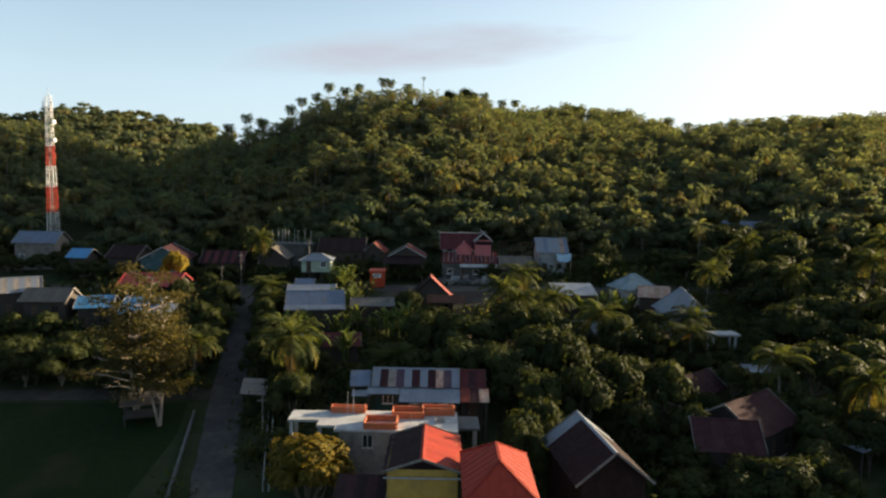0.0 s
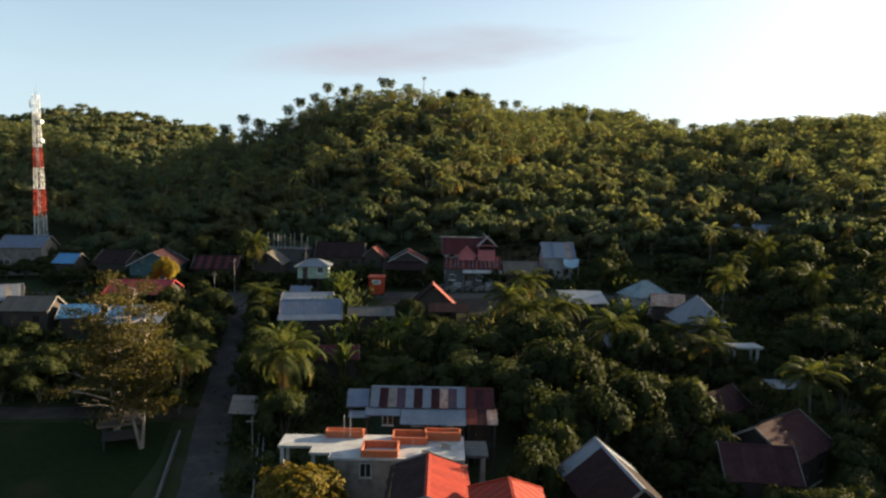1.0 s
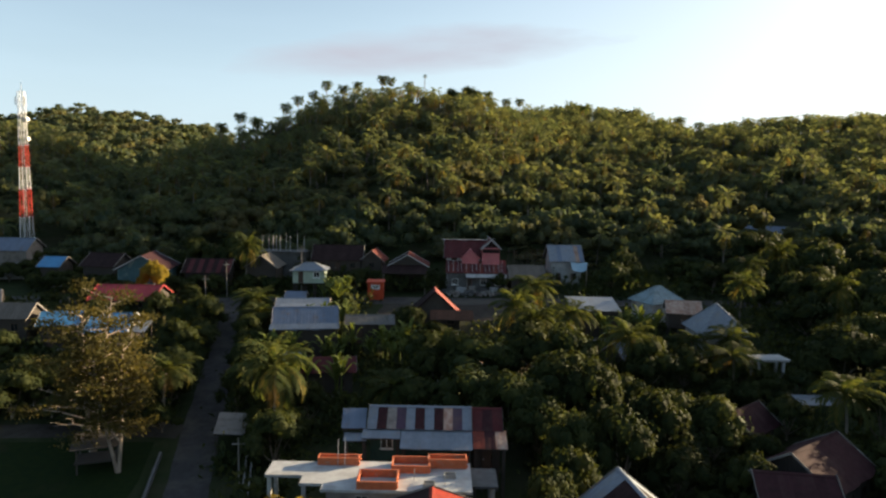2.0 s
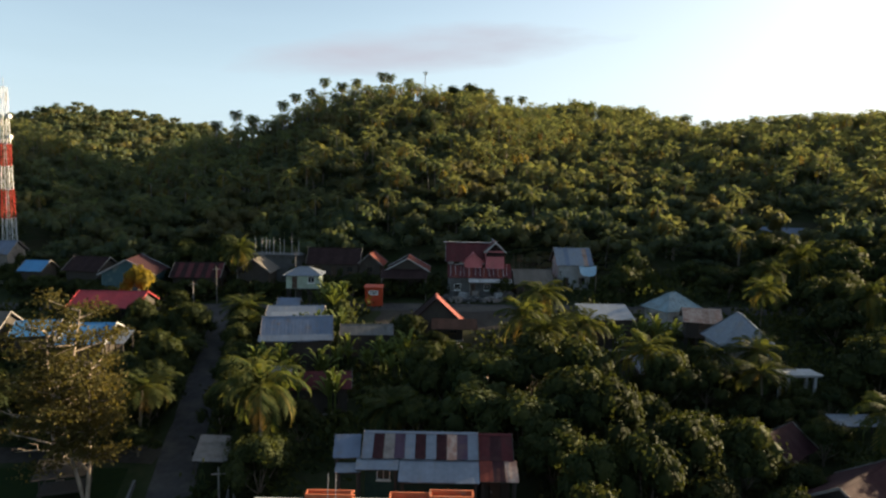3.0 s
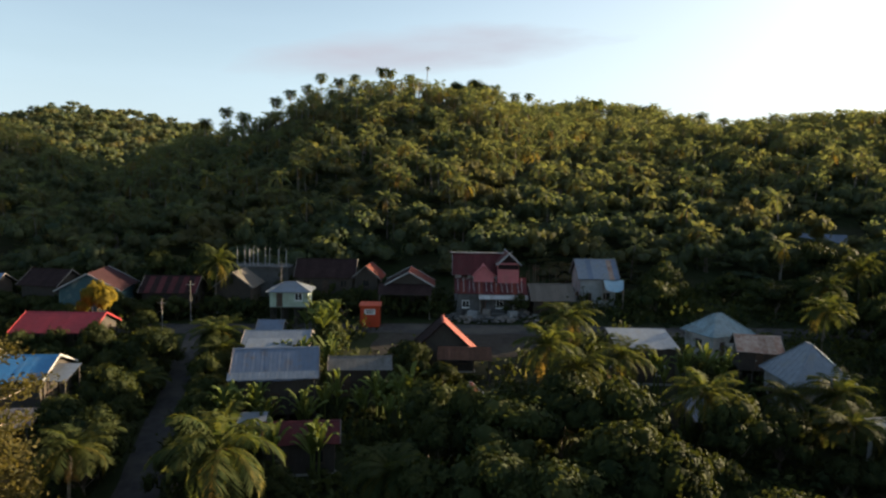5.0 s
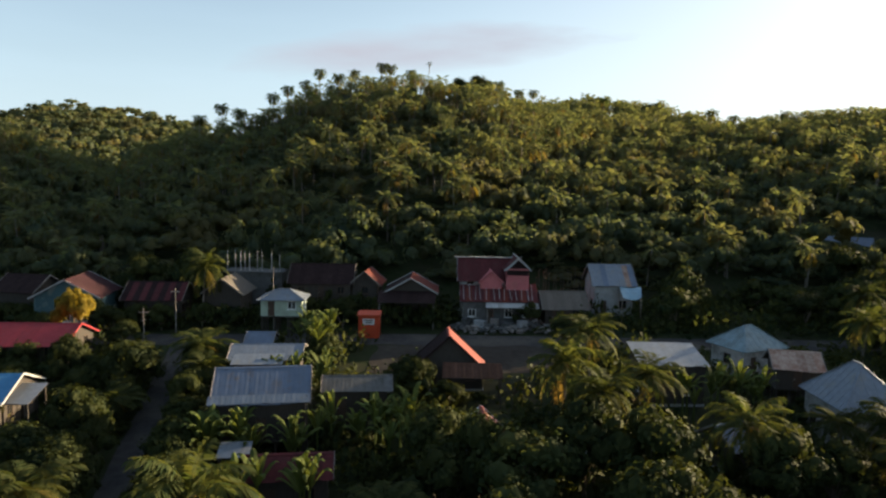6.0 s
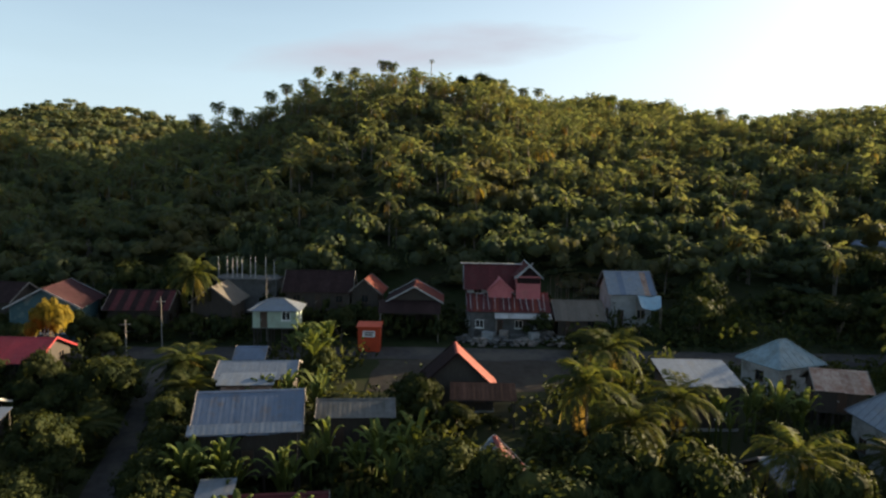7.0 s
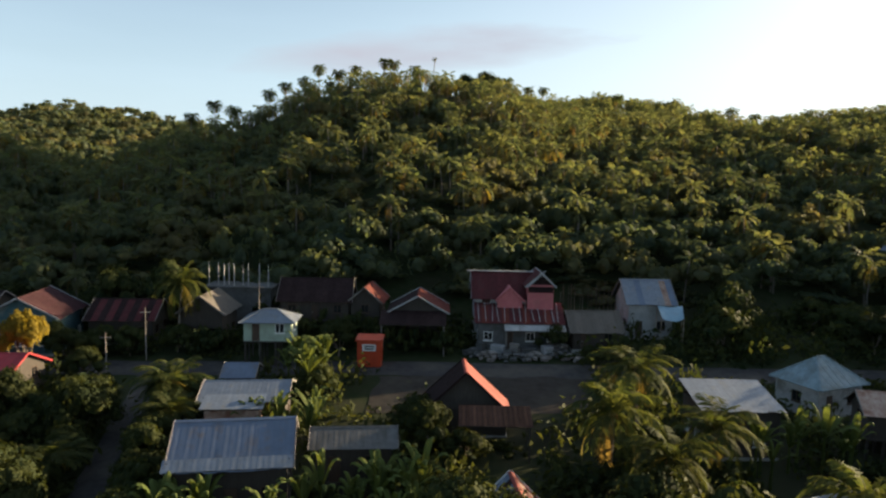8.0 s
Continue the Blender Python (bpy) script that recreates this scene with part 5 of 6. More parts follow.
# east of the lane: place, height, crown radius
TREES_MID = [(7.4, 60.2, 9.4, 2.5), (9.8, 63.0, 9.2, 2.6), (-18.8, 78.4, 4.2, 2.3), (-16.4, 79.6, 4.6, 2.2), (-19.9, 81.6, 4.0, 1.9), (-15.4, 84.6, 5.5, 2.6), (-19.6, 85.4, 5.0, 2.4), (-16.9, 75.2, 6.5, 3.0), (-2.7, 97.5, 7, 3.2), (3.6, 91.3, 8.6, 4.5), (9.2, 94.1, 9, 4), (6.7, 80.7, 8, 4), (12.7, 85.2, 9, 4), (14.3, 92.0, 10, 4), (14.7, 81.5, 9, 3.5),
             (19.8, 84.7, 6, 2.5), (-2.4, 91.4, 7, 3), (2.8, 83.6, 8, 4), (-6.4, 115.9, 4, 2.5), (-17.1, 136.2, 5, 2.5), (14.0, 132.2, 3, 2), (9.5, 137.4, 4, 2), (-17.5, 124.2, 4, 2), (-3.5, 84.5, 6, 3), (-5.4, 112.6, 5.4, 2.2), (-2.0, 110.9, 3.6, 1.9), (9.0, 76.5, 7, 3.2), (0.4, 93.6, 8.4, 2.5)]
TREES_EAST = [(31.6, 87.6, 4.6, 2.3), (34.8, 87.4, 4.2, 2.2), (37.4, 89.2, 4.6, 2.4), (41.4, 90.2, 4.2, 2.2), (22.0, 77.0, 8, 3), (25.4, 75.2, 8, 3), (19.2, 73.0, 9.4, 3.2), (29.2, 73.1, 5, 2.5), (20.1, 69.4, 6, 3), (15.6, 70.6, 9.6, 3.3), (11.2, 70.6, 8.2, 2.8), (35.7, 81.3, 5, 2.5), (36.5, 73.6, 5, 3), (39.8, 70.9, 6, 3),
              (49.8, 77.9, 9, 4.5), (43.9, 77.9, 9, 4), (48.6, 93.9, 9, 5), (67.6, 113.3, 9, 5), (22.6, 59.0, 4, 2.5), (30.4, 56.9, 6, 3.2), (21.5, 65.4, 4, 2), (23.7, 92.2, 8, 3.5), (28.8, 93.0, 6, 3)]
TREES_SOUTHEAST = [
              (26.5, 56.8, 5.0, 2.4), (33.4, 60.2, 4.6, 2.4), (36.4, 62.4, 5.0, 2.6), (23.8, 62.6, 4.6, 2.2), (29.8, 61.6, 4.0, 2.0), (16.5, 51.0, 3.6, 2.2), (20.5, 53.8, 3.6, 2.2), (43.5, 66.5, 6.0, 3.2), (10.0, 50.2, 3.0, 2.0), (27.4, 58.6, 5.6, 2.6), (35.0, 59.0, 5.4, 2.6), (25.2, 66.8, 6.4, 2.6), (38.0, 66.0, 5.6, 2.6), (31.0, 59.4, 5.0, 2.2)]
TREES_WEST = [(-32.6, 91.6, 6.2, 2.6), (-38.6, 82.6, 3.6, 2.4), (-41.6, 84.6, 3.4, 2.4), (-56.5, 88.5, 6.2, 4), (-51.8, 91.9, 5.4, 3.2), (-53.6, 85.7, 6, 3), (-49.2, 86.2, 6, 3.5), (-47.4, 89.8, 6, 3), (-37.1, 114.1, 7, 3), (-36.0, 100.9, 7, 3), (-33.6, 93.4, 6, 3), (-33.6, 89.5, 5, 2.5),
              (-24.2, 94.4, 5, 3), (-40.7, 120.4, 4, 2.2), (-37.9, 95.9, 6, 3), (-27.9, 106.1, 4, 2.5), (-63.0, 90.0, 4.8, 3.6), (-69.0, 93.0, 4.6, 3.8), (-76.0, 97.0, 4.8, 3.6), (-60.0, 97.0, 3.6, 2.6), (-66.5, 103.2, 4.6, 2.4), (-61.5, 103.6, 4.4, 2.3), (-72.0, 104.0, 4.8, 2.6)]
rng = random.Random(21)


def near_line(x, y, line, d):
    for (x0, y0), (x1, y1) in zip(line[:-1], line[1:]):
        l2 = (x1 - x0) ** 2 + (y1 - y0) ** 2
        f = min(max(((x - x0) * (x1 - x0) + (y - y0) * (y1 - y0)) / l2, 0), 1)
        if math.hypot(x - x0 - f * (x1 - x0), y - y0 - f * (y1 - y0)) < d:
            return True
    return False


def plant_out(kinds, spots, high, wide):
    for i, (x, y, h, r) in enumerate(spots):
        m = pose(x, y, village(x, y), 0, 0, rng.uniform(0, 360))
        ob = copy_thing(kinds[i % len(kinds)], m)
        ob.matrix_basis = m @ Matrix.Diagonal((r / wide, r / wide, h / high, 1))


plant_out(MANGO, TREES_MID + TREES_EAST + TREES_SOUTHEAST + TREES_WEST, 8.0, 4.0)
LANESIDE = []
for k in range(15):
    y = 88 + k * 2.7
    lx = float(np.interp(y, [p[1] for p in LANE], [p[0] for p in LANE]))
    for sx in (-1, 1):
        if sx > 0 and y > 121 or rng.random() < 0.12:
            continue
        LANESIDE.append((lx + sx * rng.uniform(3.2, 4.6), y + rng.uniform(-1, 1), rng.uniform(3.8, 6.4), rng.uniform(1.9, 2.6)))
for x, y in ((-53.0, 114.6), (-49.5, 113.4), (-46.2, 114.8), (-43.0, 116.5), (-56.5, 115.2), (-57.5, 132.0), (-60.5, 134.5), (-54.0, 128.2), (-40.8, 99.0), (-44.5, 128.4), (-46.5, 136.6), (-93.5, 145.2), (-90.0, 144.4), (-86.8, 145.4), (-83.6, 146.2), (-80.0, 142.0), (-74.0, 139.0), (-70.5, 137.8), (-66.5, 137.4), (-63.0, 136.8), (-49.0, 134.2), (-52.0, 135.6), (-61.5, 126.0), (-67.0, 125.0), (-72.0, 122.0), (-64.0, 119.0), (-41.6, 112.0), (-42.5, 110.2), (-42.8, 136.0)):
    LANESIDE.append((x, y, rng.uniform(3.4, 4.8), rng.uniform(1.8, 2.6)))
LANESIDE += [(-76.0 + 2.6 * k, 86.4 + 0.8 * (k % 3), 2.6 + 0.5 * (k % 4), 1.9) for k in range(15)]
LANESIDE += [(-50.6, 116.0, 6.0, 2.2), (-45.6, 116.6, 6.4, 2.4), (-54.6, 116.6, 5.4, 2.2)]
plant_out(MANGO, LANESIDE, 8.0, 4.0)
# denser stands on both flanks of the village
stand = []
for i in range(900):
    if rng.random() < 0.72:
        x, y = rng.uniform(46, 150), rng.uniform(62, 158)
        if x < 46 + (y - 110) * 0.3 or math.hypot(x - 76.5, y - 172) < 9 or math.hypot(x - 42, y - 89) < 7:
            continue
    else:
        x, y = rng.uniform(-150, -58), rng.uniform(88, 152)
        if abs(y - 133) < 4 or y > 118 and x > -98 or math.hypot(x + 66, y - 104) < 19:
            continue
    r = rng.uniform(3.0, 5.2)
    if all(math.hypot(x - a, y - b) > 0.8 * (r + q) for a, b, c, q in stand):
        stand.append((x, y, r * rng.uniform(1.7, 2.3), r))
FLANK = [broadleaf("woodland_tree", 61 + k, 4.2, 8.0, 11, 72, 0.4, LEAF, BARK, "dense green tree in the woods beside the village", low=0.18, group="trees beside the village") for k in range(3)]
# the dark thicket between the street and the hill
thicket = []
for k in range(34):
    thicket.append((rng.uniform(29, 100), rng.uniform(136, 153), rng.uniform(4.5, 8.0), rng.uniform(2.6, 3.8)))
for k in range(16):
    thicket.append((rng.uniform(-98, -28), rng.uniform(149, 155), rng.uniform(4.0, 6.0), rng.uniform(2.4, 3.4)))
thicket += [(-49.4, 147.0, 8.6, 3.2), (-43.6, 149.4, 9.4, 3.4), (-40.0, 146.8, 7.2, 2.6), (-51.8, 149.8, 9.0, 3.2)]
plant_out(FLANK, stand[3:130] + thicket, 8.0, 4.2)
for t, (x, y, h, r) in zip(FLANK, stand[:3]):
    t.matrix_basis = pose(x, y, village(x, y), 0, 0, 15)
for i, t in enumerate(MANGO):
    x, y = ((55.0, 101.0), (58.0, 88.0), (-101.0, 104.0), (60.0, 122.0))[i]
    t.matrix_basis = pose(x, y, village(x, y), 0, 0, 40 * i)

# yellow leaf tones, well above the greens of the other trees
GOLD = broadleaf("flowering_tree", 31, 3.0, 6.0, 14, 260, 0.24, LEAFGOLD, BARK, "small round tree covered in yellow leaf", group="")
GOLD.matrix_basis = pose(-50.6, 127.6, village(-50.6, 127.6), 0, 0, 0) @ Matrix.Diagonal((0.8, 0.8, 1.45, 1))
# light leaf tone runs to gold: sun on the crown put into colour
LIT = broadleaf("shade_tree", 32, 3.3, 8.4, 22, 300, 0.24, leaf_mat("olive_leaf", (0.032, 0.04, 0.012), (0.25, 0.175, 0.03)), BARK, "round olive shade tree with sunlight gold in its leaf colour before the cement house", low=0.08)
LIT.matrix_basis = pose(-11.6, 58.4, village(-11.6, 58.4) - 0.9, 0, 0, 30) @ Matrix.Diagonal((1.2, 1.2, 1.06, 1))


# the tall thin-leaved trees at the field's corner
def gaunt_tree(x, y, seed, h, spread, lean, label, bare=()):
    """Leaning pale stems, short limbs in flat tiers of thin leaves, and some bare limbs (height, reach across, rise)."""
    r = random.Random(seed)
    ob = thing("gaunt_tree", x, y, village(x, y), 0, label, "tree", "tall pale trees at the field's corner")
    nr = np.random.default_rng(seed)
    pieces = []
    for k in range(2):
        top = h * (1.0, 0.9)[k]
        off = (lean, lean - 2.6)[k]
        stem = [Vector((off * f + 0.25 * math.sin(6 * f + 2 * k) * f, (0.5 - k) * 1.5 * f, -0.6 + (top + 0.6) * f)) for f in (0, 0.2, 0.4, 0.6, 0.8, 1.0)]
        part("trunk", Shape().tube(stem, [w * h / 16 for w in (0.25, 0.2, 0.17, 0.13, 0.08, 0.03)], 8), PALEBARK, ob)
        for i in range(18):
            f = (0.36, 0.33)[k] + (0.63, 0.66)[k] * i / 17
            j = min(int(f * 5), 4)
            p0 = stem[j].lerp(stem[j + 1], f * 5 - j)
            a = 2.399 * i + r.uniform(-0.5, 0.5) + k
            l = spread * r.uniform(0.6, 1.05) * (1.4 if f < 0.45 else 1.05 if f < 0.7 else 1.25 if f < 0.93 else 0.95)
            p1 = p0 + Vector((math.cos(a) * l * 0.5, math.sin(a) * l * 0.5, h * r.uniform(0.01, 0.04)))
            p2 = p0 + Vector((math.cos(a + 0.25) * l, math.sin(a + 0.25) * l, h * r.uniform(0.01, 0.06)))
            part("limb", Shape().tube([p0, p1, p2], [0.08, 0.05, 0.02], 5), PALEBARK, ob)
            for c, n, sp in ((p2, 66, 0.8), (p1.lerp(p2, 0.55), 52, 0.75), (p2 + Vector((r.uniform(-0.9, 0.9), r.uniform(-0.9, 0.9), 0.4)), 66, 0.55), (p1, 26, 0.5)):
                pts = np.array(c) + nr.normal(size=(n, 3)) * np.array([sp, sp, sp * 0.42])
                nrm = nr.normal(size=(n, 3)) + np.array([0, 0, 0.8])
                nrm /= np.linalg.norm(nrm, axis=1, keepdims=True)
                pieces.append(leaf_quads(nr, pts, nrm, 0.19 * nr.uniform(0.6, 1.3, n)))
    for z, reach, rise in bare:
        p0 = Vector((lean * z / h, 0, z))
        p2 = p0 + Vector((reach, r.uniform(-1.0, 0.4), rise))
        p1 = p0.lerp(p2, 0.5) + Vector((0, -0.2, 0.35))
        limb = part("bare_limb", Shape().tube([p0, p1, p2], [0.11, 0.075, 0.02], 6), PALEBARK, ob, "bare pale limb")
        for i in range(3):
            q0 = p1.lerp(p2, 0.25 * i)
            part("twig", Shape().tube([q0, q0 + Vector((reach * 0.1, r.uniform(-0.7, 0.7), 0.3)), q0 + Vector((reach * 0.24, r.uniform(-1.2, 1.2), r.uniform(0.2, 0.9)))], [0.04, 0.03, 0.01], 4), PALEBARK, limb)
    v, q = join(pieces)
    part("crown", quads_mesh("crown", v, q), LEAFDRY, ob, "thin loose leaves")
    return ob


gaunt_tree(-35.9, 78.0, 41, 16.2, 3.7, 2.2, "tall pale-barked tree with thin golden olive leaves", ((3.6, -7.0, 1.2), (4.4, -5.6, 2.6), (5.6, -3.6, 2.6), (7.8, -3.2, 1.4), (3.0, -4.0, 0.2)))
gaunt_tree(-31.8, 74.9, 42, 12.5, 2.1, 0.6, "leaning pale-barked tree with thin golden olive leaves", ((3.2, -1.6, 1.8),))


# coconut palms of the village
PALMS = [palm("coconut_palm", 51, 7.5, 4.4, 26, 24, "coconut palm with drooping green and yellow fronds", 0.6, "village palms", old=3, sag=16.0),
         palm("coconut_palm", 52, 9.0, 4.2, 25, 24, "coconut palm with drooping green and yellow fronds", -0.5, "village palms", old=3, sag=16.0),
         palm("coconut_palm", 53, 6.0, 4.4, 27, 24, "coconut palm with drooping green and yellow fronds", 0.3, "village palms", old=4, sag=16.0)]
SPOTS = [(-18.0, 80.2, 8.4, 1.12), (-31.4, 84.6, 6.4, 0.95), (-30.4, 117.5, 4.6, 0.95), (-38.0, 139.0, 8.2, 0.85), (13.4, 113.0, 7.8, 0.98), (9.6, 107.0, 6.6, 0.9), (17.2, 106.6, 5.6, 0.9), (33.8, 90.4, 5.6, 0.95)]
SPOTS += [
         (36.4, 97.0, 5.2, 0.85), (22.6, 94.6, 6.6, 0.95), (38.6, 75.6, 7.4, 0.9), (-6.4, 85.8, 4.0, 0.95), (-35.8, 107.0, 3.0, 0.75), (31.0, 97.5, 5.0, 0.8), (45.0, 70.0, 7.0, 0.9), (-28.0, 113.0, 4.0, 0.8),
         (52.0, 128.0, 7.4, 0.85), (60.0, 134.0, 7.8, 0.85), (47.0, 120.0, 6.4, 0.85), (70.0, 104.0, 9.0, 0.9), (58.0, 112.0, 7.6, 0.85), (82.0, 126.0, 10.0, 0.9), (10.6, 97.0, 8.0, 0.85)]
plant_out(MANGO, [(x + 0.5, y - 1.6, min(0.55 * h, 3.8), 1.9) for x, y, h, k in SPOTS[:17] if not near_line(x + 0.5, y - 1.6, LANE, 3.4)], 8.0, 4.0)
for i, (x, y, h, k) in enumerate(SPOTS):
    kind = PALMS[i % 3]
    m = pose(x, y, village(x, y), 0, 0, rng.uniform(0, 360))
    ob = copy_thing(kind, m)
    ob.matrix_basis = m @ Matrix.Diagonal((k, k, h / (7.5, 9.0, 6.0)[i % 3], 1))
for t, (x, y) in zip(PALMS, ((64.0, 95.0), (74.0, 116.0), (-80.0, 112.0))):
    t.matrix_basis = pose(x, y, village(x, y), 0, 0, 30)


# banana plants
def banana_leaf_mesh():
    s = Shape()
    n = 7
    for i in range(n + 1):
        f = i / n
        w = 0.16 * math.sin(math.pi * (0.08 + 0.9 * f)) ** 0.7
        x, z = 1.25 * f * (1 - 0.1 * f), 2.5 * f - 1.25 * f * f * f
        s.v += [(x, -w, z - 0.10 * w), (x, 0, z + 0.05), (x, w, z - 0.10 * w)]
    for i in range(n):
        for k in (0, 1):
            a = 3 * i + k
            s.f.append((a, a + 3, a + 4, a + 1))
    me = s.mesh("leaf")
    me.materials.append(BANANA)
    return me


LEAFBLADE = banana_leaf_mesh()


def banana(x, y, k):
    ob = thing("banana_plant", x, y, village(x, y), rng.uniform(0, 360), "banana plant with broad torn green leaves", "banana plant", "banana plants")
    part("stem", Shape().tube([(0, 0, -0.4), (0.05, 0, 1.0 * k), (0.1, 0.05, 2.0 * k)], [0.15, 0.12, 0.08], 7), BANANA, ob)
    for i in range(9):
        leaf = new("leaf", LEAFBLADE)
        leaf.parent = ob
        leaf.matrix_basis = Matrix.Translation((0.08, 0.03, 1.85 * k)) @ Matrix.Rotation(2.399 * i + rng.uniform(-0.3, 0.3), 4, "Z") @ Matrix.Rotation(radians(rng.uniform(-30, 26)), 4, "Y") @ Matrix.Diagonal((k * rng.uniform(0.8, 1.15),) * 3 + (1,))


for x0, x1, y0, y1, n in ((-24, -13.5, 96.6, 98.2, 15), (-21, -12, 89.5, 91.0, 6), (-9.5, -3, 99, 104, 9), (-14, -8, 100.2, 102.6, 8), (-21, -15, 110.5, 112.8, 7), (-21, -17, 126, 130, 6), (-19.5, -15.8, 121, 127, 7), (22, 31, 107, 110, 9)):
    for i in range(n):
        banana(rng.uniform(x0, x1), rng.uniform(y0, y1), rng.uniform(1.15, 1.8))

# undergrowth filling the gardens
nr = np.random.default_rng(77)
HOMES = [(o.matrix_basis.translation.x, o.matrix_basis.translation.y) for o in scene.collection.objects if o.parent is None and o.get("category") in ("house", "hut", "outbuilding", "lean-to", "porch", "shelter", "stall", "building", "booth", "carport")]


bush = [leaf_quads(nr, (d := nr.normal(size=(46, 3)) * np.array([0.75, 0.75, 0.42]) + np.array([0, 0, 0.55])), (lambda a: a / np.linalg.norm(a, axis=1, keepdims=True))(nr.normal(size=(46, 3)) + np.array([0, 0, 0.9])), 0.26 * nr.uniform(0.6, 1.3, 46)) for k in range(5)]


def scatter(templates, spots):
    """Copies of templates, as arrays, at spots (x, y, z, scale, height scale, turn)."""
    verts, quads, kinds, n = [], [], [], 0
    for i, (x, y, z, k, kh, turn) in enumerate(spots):
        t = templates[i % len(templates)]
        c, s = math.cos(turn), math.sin(turn)
        v = t[0] * np.array([k, k, kh])
        verts.append(np.stack([v[:, 0] * c - v[:, 1] * s + x, v[:, 0] * s + v[:, 1] * c + y, v[:, 2] + z], axis=1))
        quads.append(t[1] + n)
        kinds.append(t[2] if len(t) > 2 else np.zeros(len(t[1]), int))
        n += len(v)
    return np.concatenate(verts), np.concatenate(quads), np.concatenate(kinds)


spots = []
while len(spots) < 1400:
    x, y = nr.uniform(-75, 75), nr.uniform(50, 151)
    if near_line(x, y, LANE, 2.6) or near_line(x, y, SIDE, 2.4) or near_line(x, y, STREET, 3.2):
        continue
    if y < 82 and x < -25 or any(math.hypot(x - a, y - b) < 4.6 for a, b in HOMES) or -14 < x < 5 and 58 < y < 68 or -12.5 < x < 12.5 and 119.5 < y < 139:
        continue
    spots.append((x, y, village(x, y), nr.uniform(0.8, 1.9), nr.uniform(0.8, 2.4), nr.uniform(0, 6.28)))
v, q, kinds = scatter(bush, spots)
under = part("undergrowth", quads_mesh("undergrowth", v, q), LEAF, None)
tagged(under, "low dark green garden shrubs and weeds between the houses", "undergrowth", kind="stuff")

# ---------------------------------------------------------------- the wooded hill
far_palms = []
for k in range(8):
    v, q, kinds = palm_crown(200 + k, 3.4, 14, 4, 1.35, old=(2, 3, 0, 2, 4, 0, 1, 6)[k], sag=32.0)
    h = 8.4
    lean = (0.3, -0.5, 0.7, 0.0, -0.2, 0.9, -0.8, 0.4)[k]
    trunk = Shape().tube([(0, 0, -1.5), (0.35 * lean, 0.1, h * 0.5), (lean, 0.0, h)], [0.22, 0.15, 0.14], 4)
    tq = [f for f in trunk.f if len(f) == 4]
    tv = np.array([tuple(p) for p in trunk.v])
    allv, allq = join([(v + np.array([lean, 0, h]), q), (tv, np.array(tq))])
    far_palms.append((allv, allq, np.concatenate([kinds, np.full(len(tq), 3)])))
far_trees, low_trees, ridge_trees = [], [], []
for k in range(6):
    far_trees.append(join(crown_arrays(300 + k, 3.4, 6.5, 5, 22, 0.46, True, 0.3)[0]))
    low_trees.append(join(crown_arrays(330 + k, 3.3, 6.5, 5, 30, 0.38, True, 0.3)[0]))
    ridge_trees.append(join(crown_arrays(360 + k, 3.4, 6.5, 4, 12, 0.6, True, 0.3)[0]))
palm_spots, tree_spots, foot_spots, ridge_spots = [], [], [], []
step = 4.95
for j in range(int(385 / step)):
    y = 153 + j * step
    for i in range(-int(0.71 * y / step), int(0.71 * y / step) + 1):
        x, yy = (i + 0.5 * (j % 2)) * step + nr.uniform(-2.6, 2.6), y + nr.uniform(-2.8, 2.8)
        d = float(np.interp(x / yy, CREST_A, CREST_D))
        if yy > d + 5 or yy < 152.5 or math.hypot(x - 76.5, yy - 174) < 8 or math.hypot(x - 101.5, yy - 165) < 6 or math.hypot(x - MAST[0], yy - MAST[1]) < 5 or abs(x + 89) < 8 and yy < 158:
            continue
        thin = ease(yy, 300, 420)
        if nr.random() < 0.45 * thin:
            continue
        z = land(x, yy)
        grove = noise.noise(Vector((x * 0.018, yy * 0.018, 4.0))) + 0.5 * noise.noise(Vector((x * 0.06, yy * 0.06, 9.0)))
        rise = min((yy - 150) / (d - 150), 1.0)
        big = 1.25 - 0.4 * rise + 0.3 * thin
        palmy = (0.52 + 0.6 * grove + 0.26 * ease(x, -40, 40)) * (0.22 + 1.15 * rise)
        if nr.random() < palmy:
            for n in range(2 if nr.random() < 0.55 else 1):
                k = nr.uniform(0.72, 1.02) + 0.2 * thin
                palm_spots.append((x + nr.uniform(-2.4, 2.4), yy - nr.uniform(0.0, 2.8), z - nr.uniform(0.6, 2.2) - 4.5 * ease(rise, 0.86, 1.0) * (1.0 if x < 30 or nr.random() < 0.7 else 0.2), k, k * nr.uniform(0.9, 1.15), nr.uniform(0, 6.28)))
            if nr.random() < 0.5:
                continue
            big *= 0.72
        big *= 1.0 - 0.5 * ease(rise, 0.6, 0.97)
        if rise > 0.92:
            if nr.random() < 0.5:
                continue
            big *= nr.uniform(0.7, 2.3)
        (foot_spots if yy < 225 else tree_spots).append((x, yy, z - 0.8, big * nr.uniform(0.75, 1.25), big * nr.uniform(0.65, 1.3), nr.uniform(0, 6.28)))
for j in range(42):
    for i in range(0, 32, 3 if j < 18 else 2):
        y = 420 + j * 11.6 + nr.uniform(-4, 4)
        x = (-0.67 + 0.0116 * (i + 0.5 * (j % 2)) + nr.uniform(-0.004, 0.004)) * y
        k = nr.uniform(1.5, 3.2)
        tree_spots.append((x, y, land(x, y) - 0.8 * k, k, k * nr.uniform(0.6, 1.0), nr.uniform(0, 6.28)))
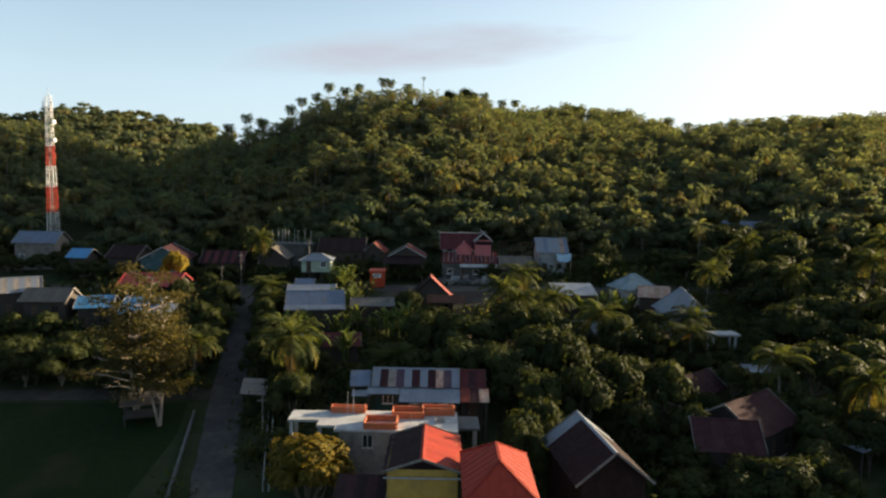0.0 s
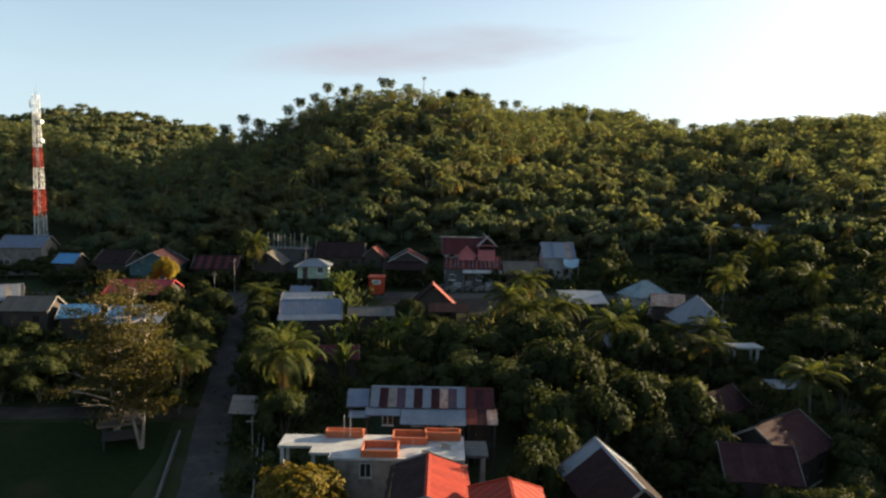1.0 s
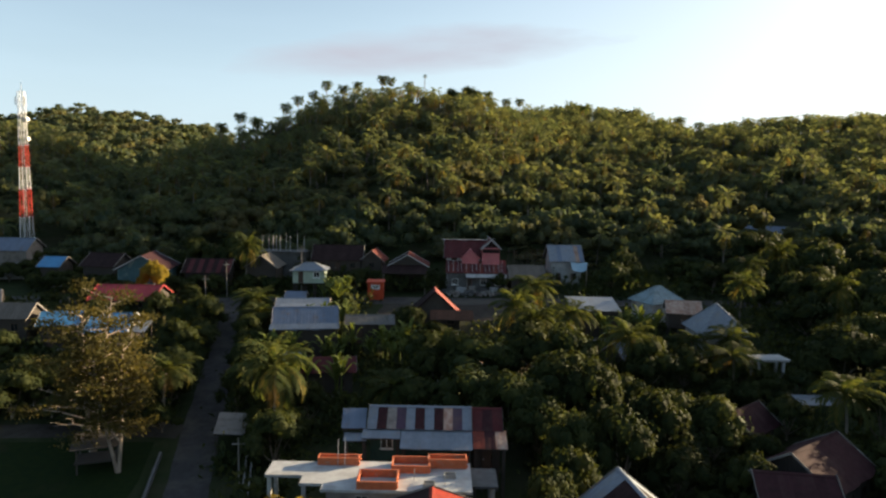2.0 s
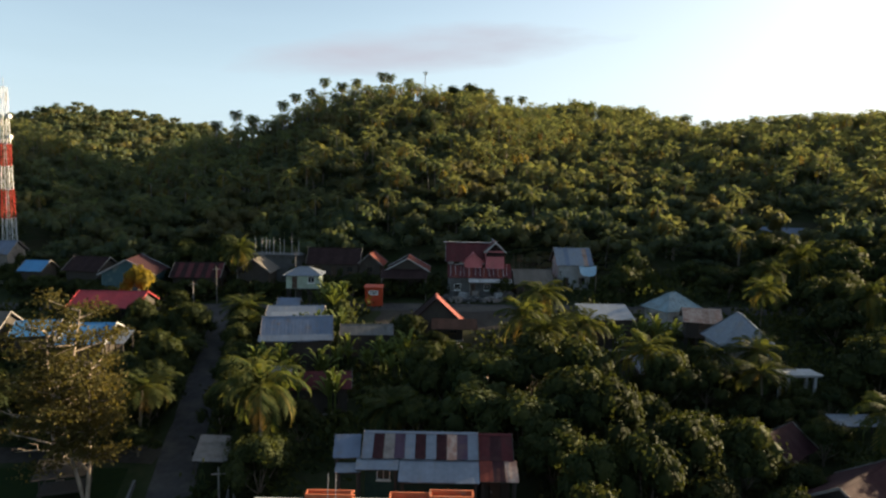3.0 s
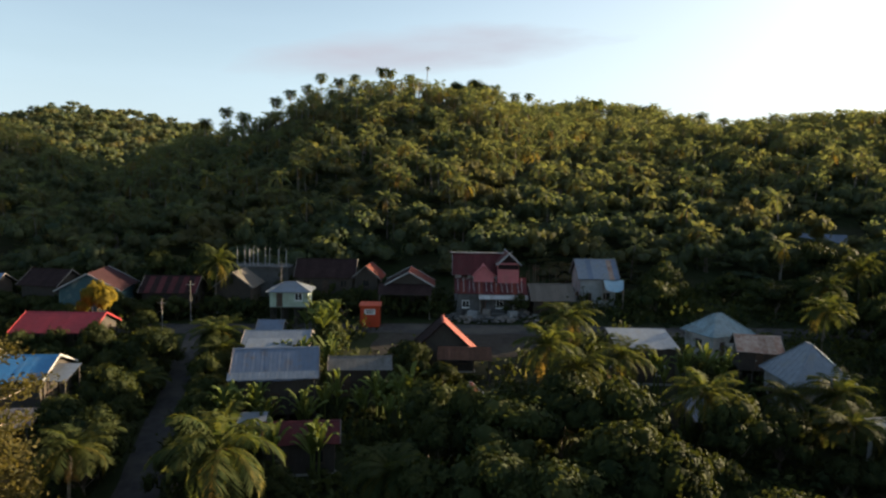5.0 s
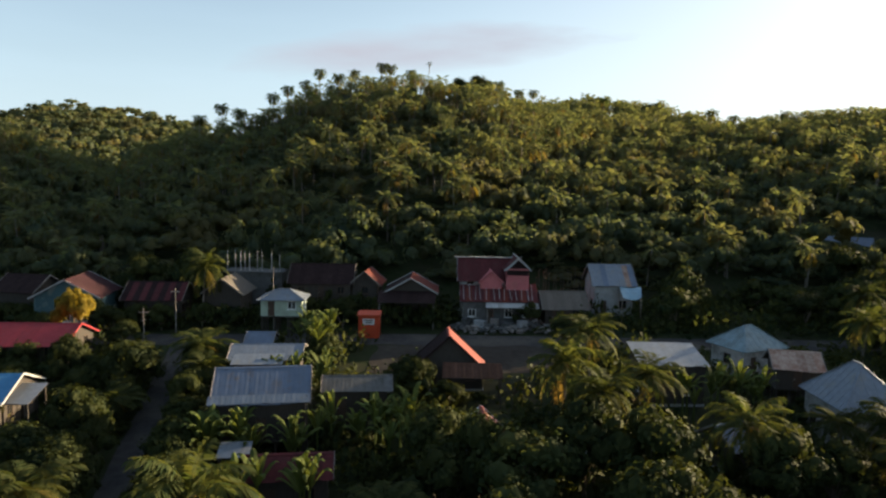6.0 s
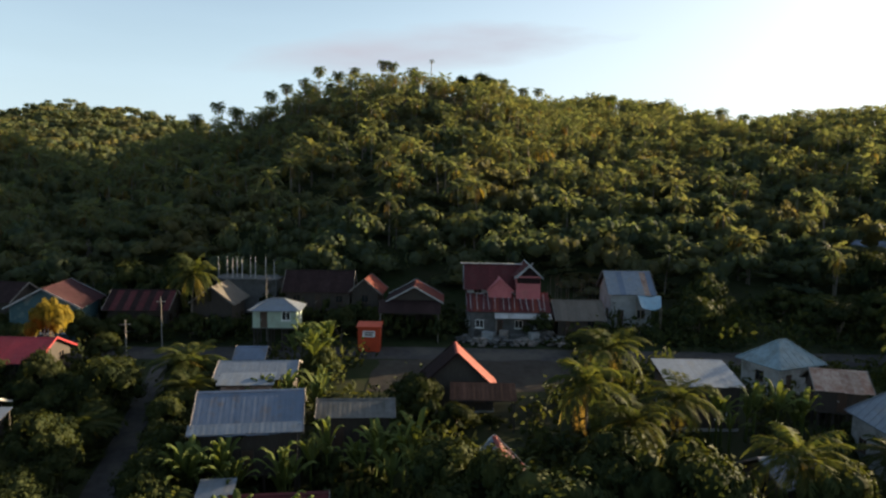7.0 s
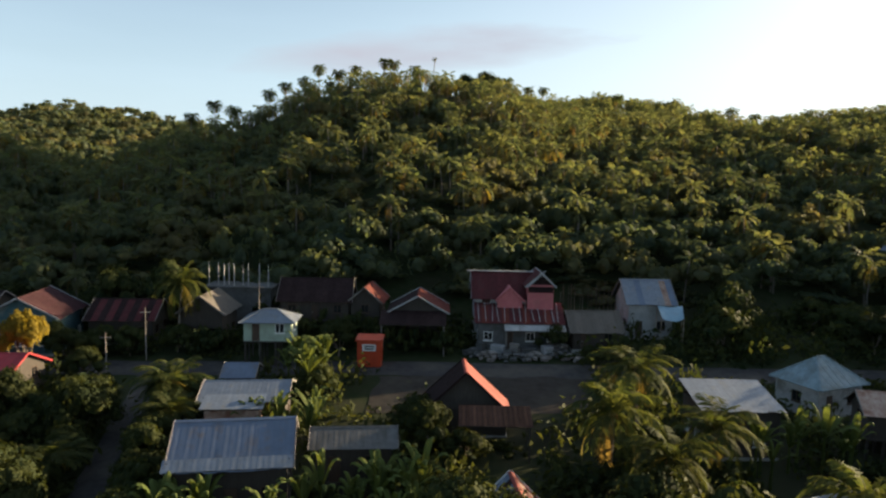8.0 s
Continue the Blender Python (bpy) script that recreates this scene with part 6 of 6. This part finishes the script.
# trees added on the unseen eastern spur, which raise its shade
for k in range(150):
    x, y = nr.uniform(180, 270), nr.uniform(-30, 190)
    ridge_spots.append((x, y, land(x, y) - 0.8, nr.uniform(0.9, 1.4), nr.uniform(0.9, 1.4), nr.uniform(0, 6.28)))
# low scrub between the trees of the slope
for k in range(650):
    y = nr.uniform(153, 250)
    x = nr.uniform(-0.66, 0.66) * y
    if math.hypot(x - 76.5, y - 174) > 8 and math.hypot(x - 101.5, y - 165) > 6 and math.hypot(x - MAST[0], y - MAST[1]) > 5 and not (abs(x + 89) < 8 and y < 158):
        ridge_spots.append((x, y, land(x, y) - 0.9, nr.uniform(0.8, 1.15), nr.uniform(0.35, 0.55), nr.uniform(0, 6.28)))
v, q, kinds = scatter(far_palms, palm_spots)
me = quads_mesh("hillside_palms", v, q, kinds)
for m in (HAZEFROND, FRONDOLD, FRONDDRY, PALMBARK):
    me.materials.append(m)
tagged(part("hillside_palms", me, HAZEFROND, None), "coconut palms covering the hill, some with yellowed fronds", "palm grove", kind="stuff")
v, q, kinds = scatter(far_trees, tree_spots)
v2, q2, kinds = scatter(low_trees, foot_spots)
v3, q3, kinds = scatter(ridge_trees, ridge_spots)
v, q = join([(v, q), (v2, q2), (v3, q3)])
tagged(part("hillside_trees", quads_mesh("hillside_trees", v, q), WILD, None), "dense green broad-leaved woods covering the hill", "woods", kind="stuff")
# shrubs and young trees close before the houses
garden = []
for hx, hy, w, l, yaw, h in GARDENS:
    if not 62 < hy < 150 or hy > 138 and (-1 < hx < 12 or hx > 20):
        continue
    across = abs(w * math.cos(radians(yaw))) + abs(l * math.sin(radians(yaw)))
    along = abs(l * math.cos(radians(yaw))) + abs(w * math.sin(radians(yaw)))
    for k in range(int(along * (1.3 if hy < 138 else 2.2))):
        x, y = hx + nr.uniform(-0.55, 0.55) * along, hy - across / 2 - nr.uniform(0.4, 3.4)
        if not (near_line(x, y, LANE, 3.0) or near_line(x, y, STREET, 3.4) or near_line(x, y, SIDE, 3.0)) and math.hypot(x + 13.5, y - 133) > 4 and not (-15 < x < 5 and 57 < y < 73.5):
            tall = nr.uniform(0.55, 0.95) * min(h, 5.5) / 6.5 * (1.0 if hy < 138 else 1.35)
            garden.append((x, y, village(x, y) - 0.8, nr.uniform(0.3, 0.5), tall, nr.uniform(0, 6.28)))
v, q, kinds = scatter(ridge_trees, garden)
tagged(part("garden_shrubs", quads_mesh("garden_shrubs", v, q), LEAF, None), "thick dark green garden shrubs before the houses", "shrubs", kind="stuff")
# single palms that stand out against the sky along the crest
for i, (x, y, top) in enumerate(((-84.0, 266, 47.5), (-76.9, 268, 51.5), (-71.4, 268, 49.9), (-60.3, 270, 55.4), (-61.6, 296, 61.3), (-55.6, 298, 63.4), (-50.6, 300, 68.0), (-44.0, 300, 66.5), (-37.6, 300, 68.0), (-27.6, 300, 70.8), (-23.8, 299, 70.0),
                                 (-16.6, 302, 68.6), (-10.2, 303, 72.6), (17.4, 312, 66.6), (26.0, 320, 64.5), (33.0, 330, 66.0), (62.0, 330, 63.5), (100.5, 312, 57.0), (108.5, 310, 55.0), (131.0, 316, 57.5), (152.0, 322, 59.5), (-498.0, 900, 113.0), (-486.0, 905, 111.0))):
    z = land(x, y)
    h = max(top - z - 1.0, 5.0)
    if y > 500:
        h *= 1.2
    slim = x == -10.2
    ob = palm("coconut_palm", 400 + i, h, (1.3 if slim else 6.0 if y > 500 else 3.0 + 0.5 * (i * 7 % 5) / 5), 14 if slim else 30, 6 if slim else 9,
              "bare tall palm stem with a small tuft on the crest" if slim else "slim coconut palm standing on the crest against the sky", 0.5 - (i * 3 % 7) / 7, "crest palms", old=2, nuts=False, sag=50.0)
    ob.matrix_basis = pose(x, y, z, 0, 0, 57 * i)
for i, x in enumerate((38, 44, 52, 57, 68, 75, 83, 91, 118, 124, 142, 163, 171, 188)):
    y = float(np.interp(x / 325, CREST_A, CREST_D)) - 4.0
    ob = palm("coconut_palm", 440 + i, 6.2 + 0.7 * (i * 5 % 4), 2.6 + 0.2 * (i % 3), 26, 8, "slim coconut palm standing on the crest against the sky", 0.4 - (i * 3 % 5) / 5, "crest palms", old=2, nuts=False, sag=35.0)
    ob.matrix_basis = pose(x, y, land(x, y) - 0.6, 0, 0, 71 * i)
for x, y, r, h in ((9.5, 304.0, 6.6, 12.4), (2.0, 304.0, 4.8, 10.0)):
    m = pose(x, y, land(x, y) - 0.5, 0, 0, 20)
    ob = copy_thing(MANGO[1], m)
    ob.matrix_basis = m @ Matrix.Diagonal((r / 4, r / 4, h / 8, 1))
    tagged(ob, "broad dark tree crowning the hill", group="crest trees")
